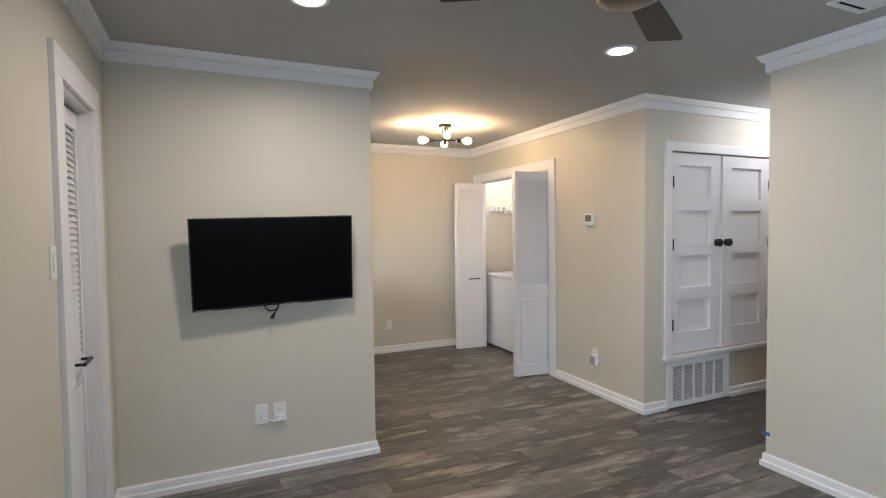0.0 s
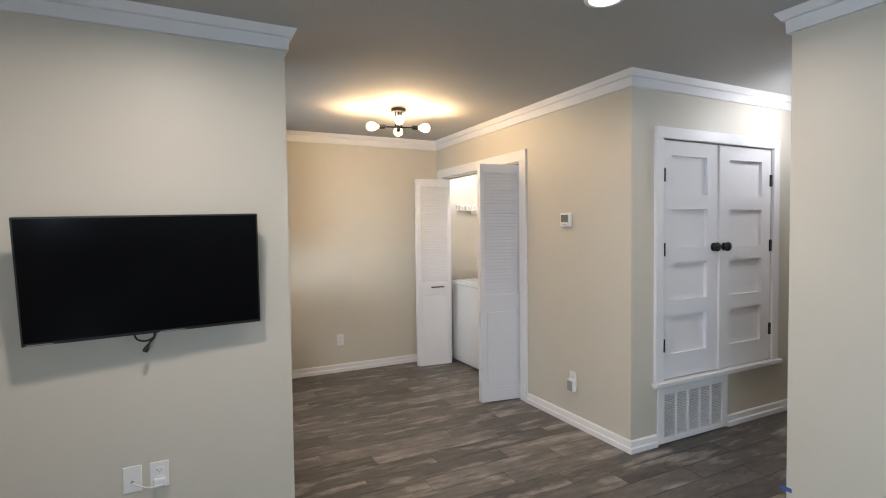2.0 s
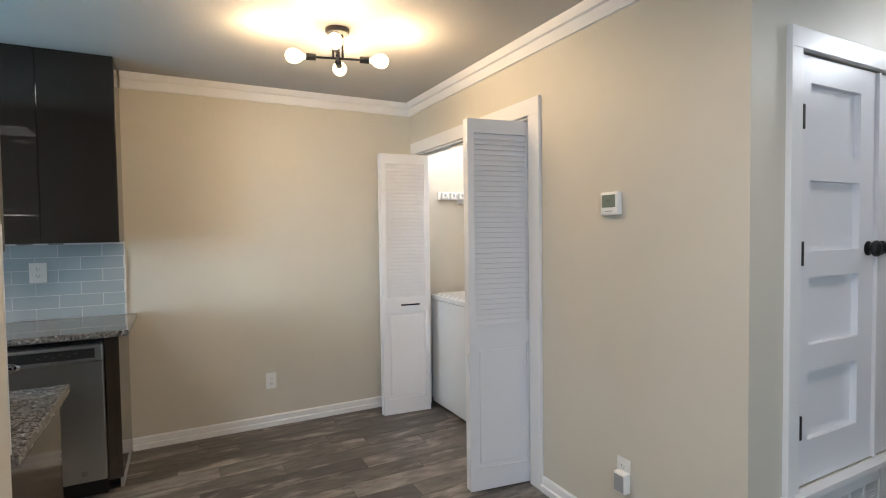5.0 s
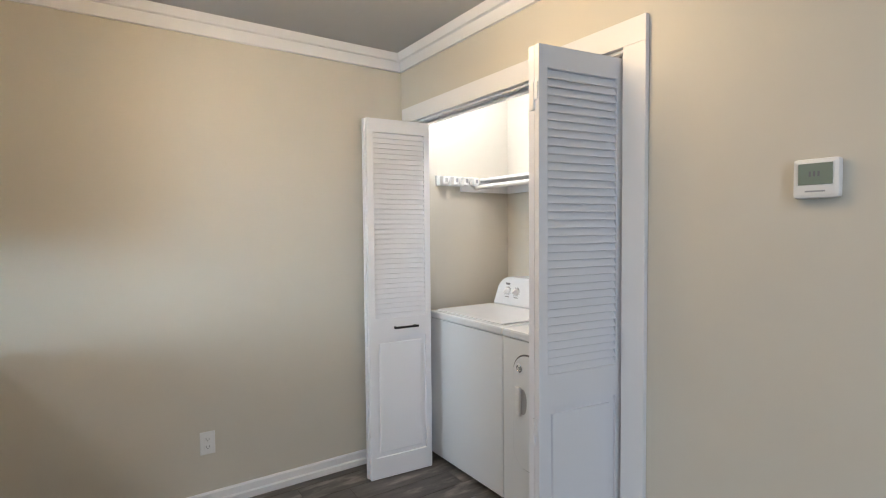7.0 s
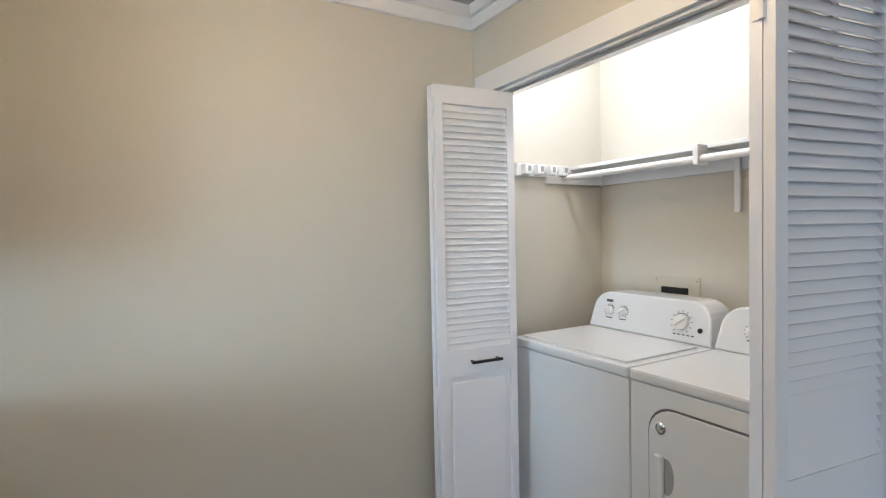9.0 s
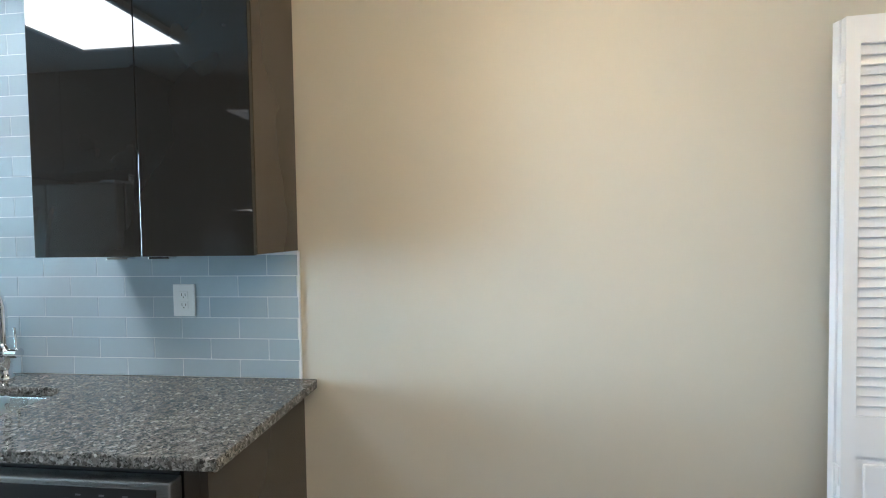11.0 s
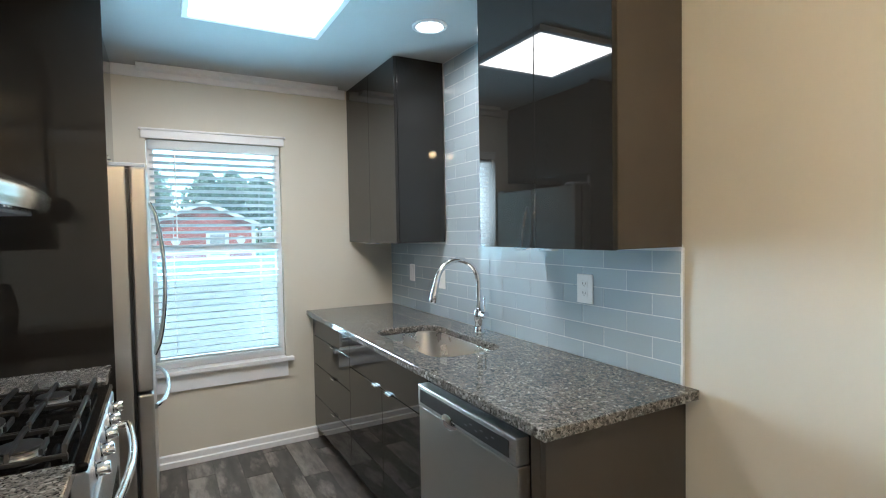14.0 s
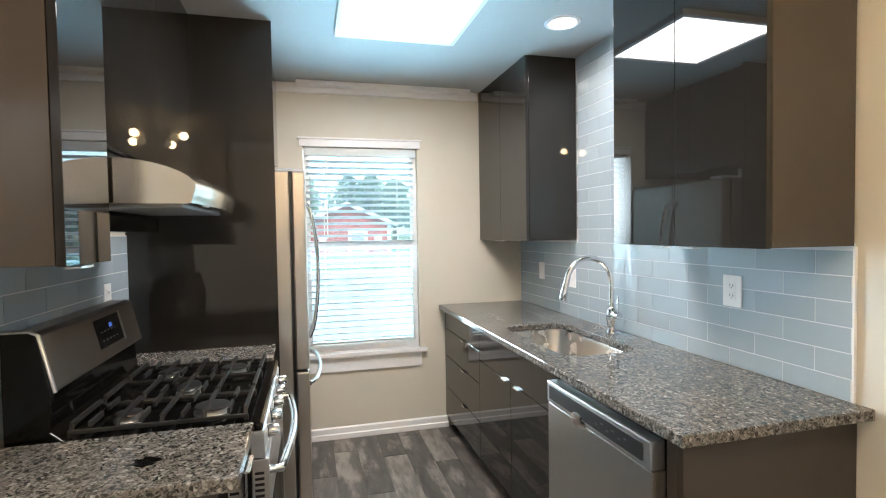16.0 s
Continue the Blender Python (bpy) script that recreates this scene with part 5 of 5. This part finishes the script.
part("tilt_wand", tube([(WX + 0.004, 4.88, 1.99), (WX + 0.004, 4.88, 1.42)], 0.004, 16), PLASTIC, blind)

# windows of the living room and the far room
w2 = tagged(new("window_2"), "white window behind the walk", "window", kind="structure")
part("window_frame", boxes(((LX - 0.11, LX - 0.05, -1.9, -1.84, 0.8, 2.1), (LX - 0.11, LX - 0.05, -0.16, -0.1, 0.8, 2.1), (LX - 0.11, LX - 0.05, -1.84, -0.16, 0.8, 0.86), (LX - 0.11, LX - 0.05, -1.84, -0.16, 2.04, 2.1)), 0.002), TRIM, w2)
w3_ = tagged(new("window_3"), "white window with blinds in the far room", "window", kind="structure")
part("window_sill", box(9.02, 9.09, 4.05, 5.05, 0.72, 0.75, 0.004), TRIM, w3_)
part("blind", boxes([(9.10, 9.14, 4.11, 4.99, 0.78 + 0.045 * i, 0.806 + 0.045 * i) for i in range(28)]), BLIND, w3_)

# ---- outside ----
structure("ground", box(-400, -1.72, -400, 400, -0.62, -0.6), GRASS, "lawn around the house", "ground")
structure("road", box(-27, -14, -300, 300, -0.5995, -0.59), ASPHALT, "pale road", "road")
structure("pavement", box(-13.9, -1.8, -40, 60, -0.5995, -0.585), CONCRETE, "pale sunlit concrete drive beside the house", "drive")
structure("backdrop", box(-75.2, -75, -90, 100, 2, 80), SKYGLOW, "bright overcast sky far behind the trees", "sky")
house = thing("neighbour_house", -50, 8.2, -0.6, "red neighbouring house with white trim and grey roof", "house")
part("wall", prism([(4.1, -0.6), (12.3, -0.6), (12.3, 2.3), (8.2, 4.05), (4.1, 2.3)], -54, -46, "x"), REDBRICK, house)
part("roof", prism([(3.6, 2.16), (8.2, 4.12), (12.8, 2.16), (12.8, 2.36), (8.2, 4.34), (3.6, 2.36)], -54.5, -45.6, "x"), ROOFM, house)
part("eave", prism([(3.55, 2.05), (8.2, 4.03), (12.85, 2.05), (12.85, 2.38), (8.2, 4.38), (3.55, 2.38)], -45.58, -45.45, "x"), TRIM, house, "white eave board")
door_ = part("door", box(-46.02, -45.93, 8.3, 10.1, -0.5, 1.75, 0.01), TRIM, house, "white framed glass door")
part("glass", box(-45.929, -45.915, 8.6, 9.8, -0.3, 1.5), GREYPL, door_)
for y in (6.0, 11.1):
    part("medallion", lathe(((0, 0), (0.36, 0), (0.36, 0.05), (0, 0.05)), pose(-45.999, y, 1.0, 0, 90, 0), 24), TRIM, house, "round white wall ornament")
part("corner_board", box(-46.02, -45.94, 12.0, 12.32, -0.6, 2.2), TRIM, house)


def tree(x, y, h, seed):
    rnd = random.Random(seed)
    o = thing("tree", x, y, -0.6, "tall leafy tree behind the neighbouring house", "tree", "far trees")
    trunk = bmesh.new()
    add_tube(trunk, [(x, y, -0.6), (x + 0.1, y, h * 0.3), (x - 0.1, y + 0.2, h * 0.6)], 0.25, 8)
    for k in range(5):
        a_ = rnd.uniform(0, 6.28)
        add_tube(trunk, [(x, y, h * (0.3 + 0.06 * k)), (x + 1.5 * math.cos(a_), y + 1.5 * math.sin(a_), h * (0.5 + 0.07 * k))], 0.09, 6)
    part("trunk", trunk, BARK, o)
    verts, faces = [], []
    for k in range(1900):
        a_, r_, t_ = rnd.uniform(0, 6.28), rnd.random() ** 0.5, rnd.random()
        rr = h * 0.34 * math.sin(math.pi * (0.12 + 0.84 * t_)) * (0.75 + 0.35 * math.sin(3 * a_ + seed + 5 * t_))
        c_ = Vector((x + rr * r_ * math.cos(a_), y + rr * r_ * math.sin(a_), h * (0.28 + 0.72 * t_)))
        u_ = Vector((rnd.uniform(-1, 1), rnd.uniform(-1, 1), rnd.uniform(-1, 1))).normalized() * 0.30
        v_ = u_.orthogonal().normalized() * 0.22
        n_ = len(verts)
        verts += [c_ - u_, c_ + v_, c_ + u_, c_ - v_]
        faces.append((n_, n_ + 1, n_ + 2, n_ + 3))
    me = bpy.data.meshes.new("crown")
    me.from_pydata([tuple(v - Vector((x, y, -0.6))) for v in verts], [], faces)
    me.materials.append(LEAF)
    cr = new("crown", me)
    cr.parent = o


for i, (x, y, h) in enumerate(((-60, -2, 8), (-62, 4, 9), (-61, 9.5, 8.5), (-60, 15, 8), (-62, 21, 9), (-59, -9, 8), (-60, 28, 8), (-63, 0.5, 8), (-63, 12.5, 9), (-57, 17, 6))):
    tree(x, y, h, i + 3)

# ---- wall tiles ----
TH, TL = 0.0788, 0.2305
rows_t = []
nrow = int((H - CT) / TH) + 1
for r in range(nrow):
    z0, z1 = max(CT + 0.002, 0.9065 + r * TH), min(H - 0.003, 0.9065 + (r + 1) * TH - 0.003)
    x = 0.716 - 20 * TL + (0.5 * TL if r % 2 else 0)
    while x < 0.95:
        x0, x1 = x, x + TL - 0.003
        lo, hi = (WX + 0.002, 0.949) if z1 < 1.40 else (-0.676, 0.208)
        x0, x1 = max(x0, lo), min(x1, hi)
        if x1 - x0 > 0.01 and z1 - z0 > 0.01:
            rows_t.append((x0, x1, z0, z1))
        x += TL
splash = structure("backsplash_north", boxes(((WX + 0.001, 0.950, YB - 0.0066, YB - 0.0002, CT + 0.001, 1.400), (-0.678, 0.210, YB - 0.0066, YB - 0.0002, 1.400, H - 0.001))), GROUT, "grey glass subway tile backsplash with white joints", "backsplash")
south = []
for r in range(7):
    x = 0.716 - 20 * TL + (0.5 * TL if r % 2 else 0)
    while x < 0.95:
        x0, x1 = max(x, -0.503), min(x + TL - 0.003, 0.90)
        if x1 - x0 > 0.01:
            south.append((x0, x1, max(CT + 0.002, 0.9065 + r * TH), 0.9065 + (r + 1) * TH - 0.003))
        x += TL
splash_s = structure("backsplash_south", box(-0.504, 0.901, KY + 0.0002, KY + 0.0066, CT + 0.001, 1.46), GROUT, "grey glass subway tile behind the stove", "backsplash")
cache = {}


def tile_at(parent, x0, x1, y0, y1, z0, z1):
    key = (round(x1 - x0, 3), round(z1 - z0, 3))
    if key not in cache:
        t = bmesh.new()
        add_box(t, -(x1 - x0) / 2, (x1 - x0) / 2, -0.0018, 0.0018, -(z1 - z0) / 2, (z1 - z0) / 2)
        cache[key] = mesh_of("tile", t, TILE)
    o = new("tile", cache[key])
    o.parent, o.location = parent, ((x0 + x1) / 2, (y0 + y1) / 2, (z0 + z1) / 2)


for x0, x1, z0, z1 in rows_t:
    tile_at(splash, x0, x1, YB - 0.0078, YB - 0.0042, z0, z1)
for x0, x1, z0, z1 in south:
    tile_at(splash_s, x0, x1, KY + 0.0042, KY + 0.0078, z0, z1)

# ---- floor planks ----
PW, PL = 0.1535, 0.925
fl = bpy.data.objects["floor"]
pcache = {}
rest = bmesh.new()
rp = random.Random(5)
j0 = int((4.421 + 3.0) / PW)
y = 4.421 - j0 * PW
k = 0
while y < 6.40:
    off = (0.0, 0.36, 0.66, 0.18, 0.52)[k % 5] * PL + rp.uniform(-0.04, 0.04)
    x = -1.9 - off
    while x < 5.6:
        x0, x1, y0, y1 = max(x, -1.60), min(x + PL - 0.003, 5.60), y, min(y + PW - 0.003, 6.36)
        if x1 - x0 > 0.03 and y1 - y0 > 0.02:
            if y > 1.45 and x0 < 3.6:
                key = (round(x1 - x0, 3), round(y1 - y0, 3))
                if key not in pcache:
                    t = bmesh.new()
                    add_box(t, -(x1 - x0) / 2, (x1 - x0) / 2, -(y1 - y0) / 2, (y1 - y0) / 2, -0.0038, 0.0)
                    pcache[key] = mesh_of("plank", t, PLANK)
                o = new("plank", pcache[key])
                o.parent, o.location = fl, ((x0 + x1) / 2, (y0 + y1) / 2, 0)
            else:
                add_box(rest, x0, x1, y0, y1, -0.0038, 0.0)
        x += PL
    y += PW
    k += 1
tagged(part("plank_field", rest, PLANK, fl), kind="stuff")
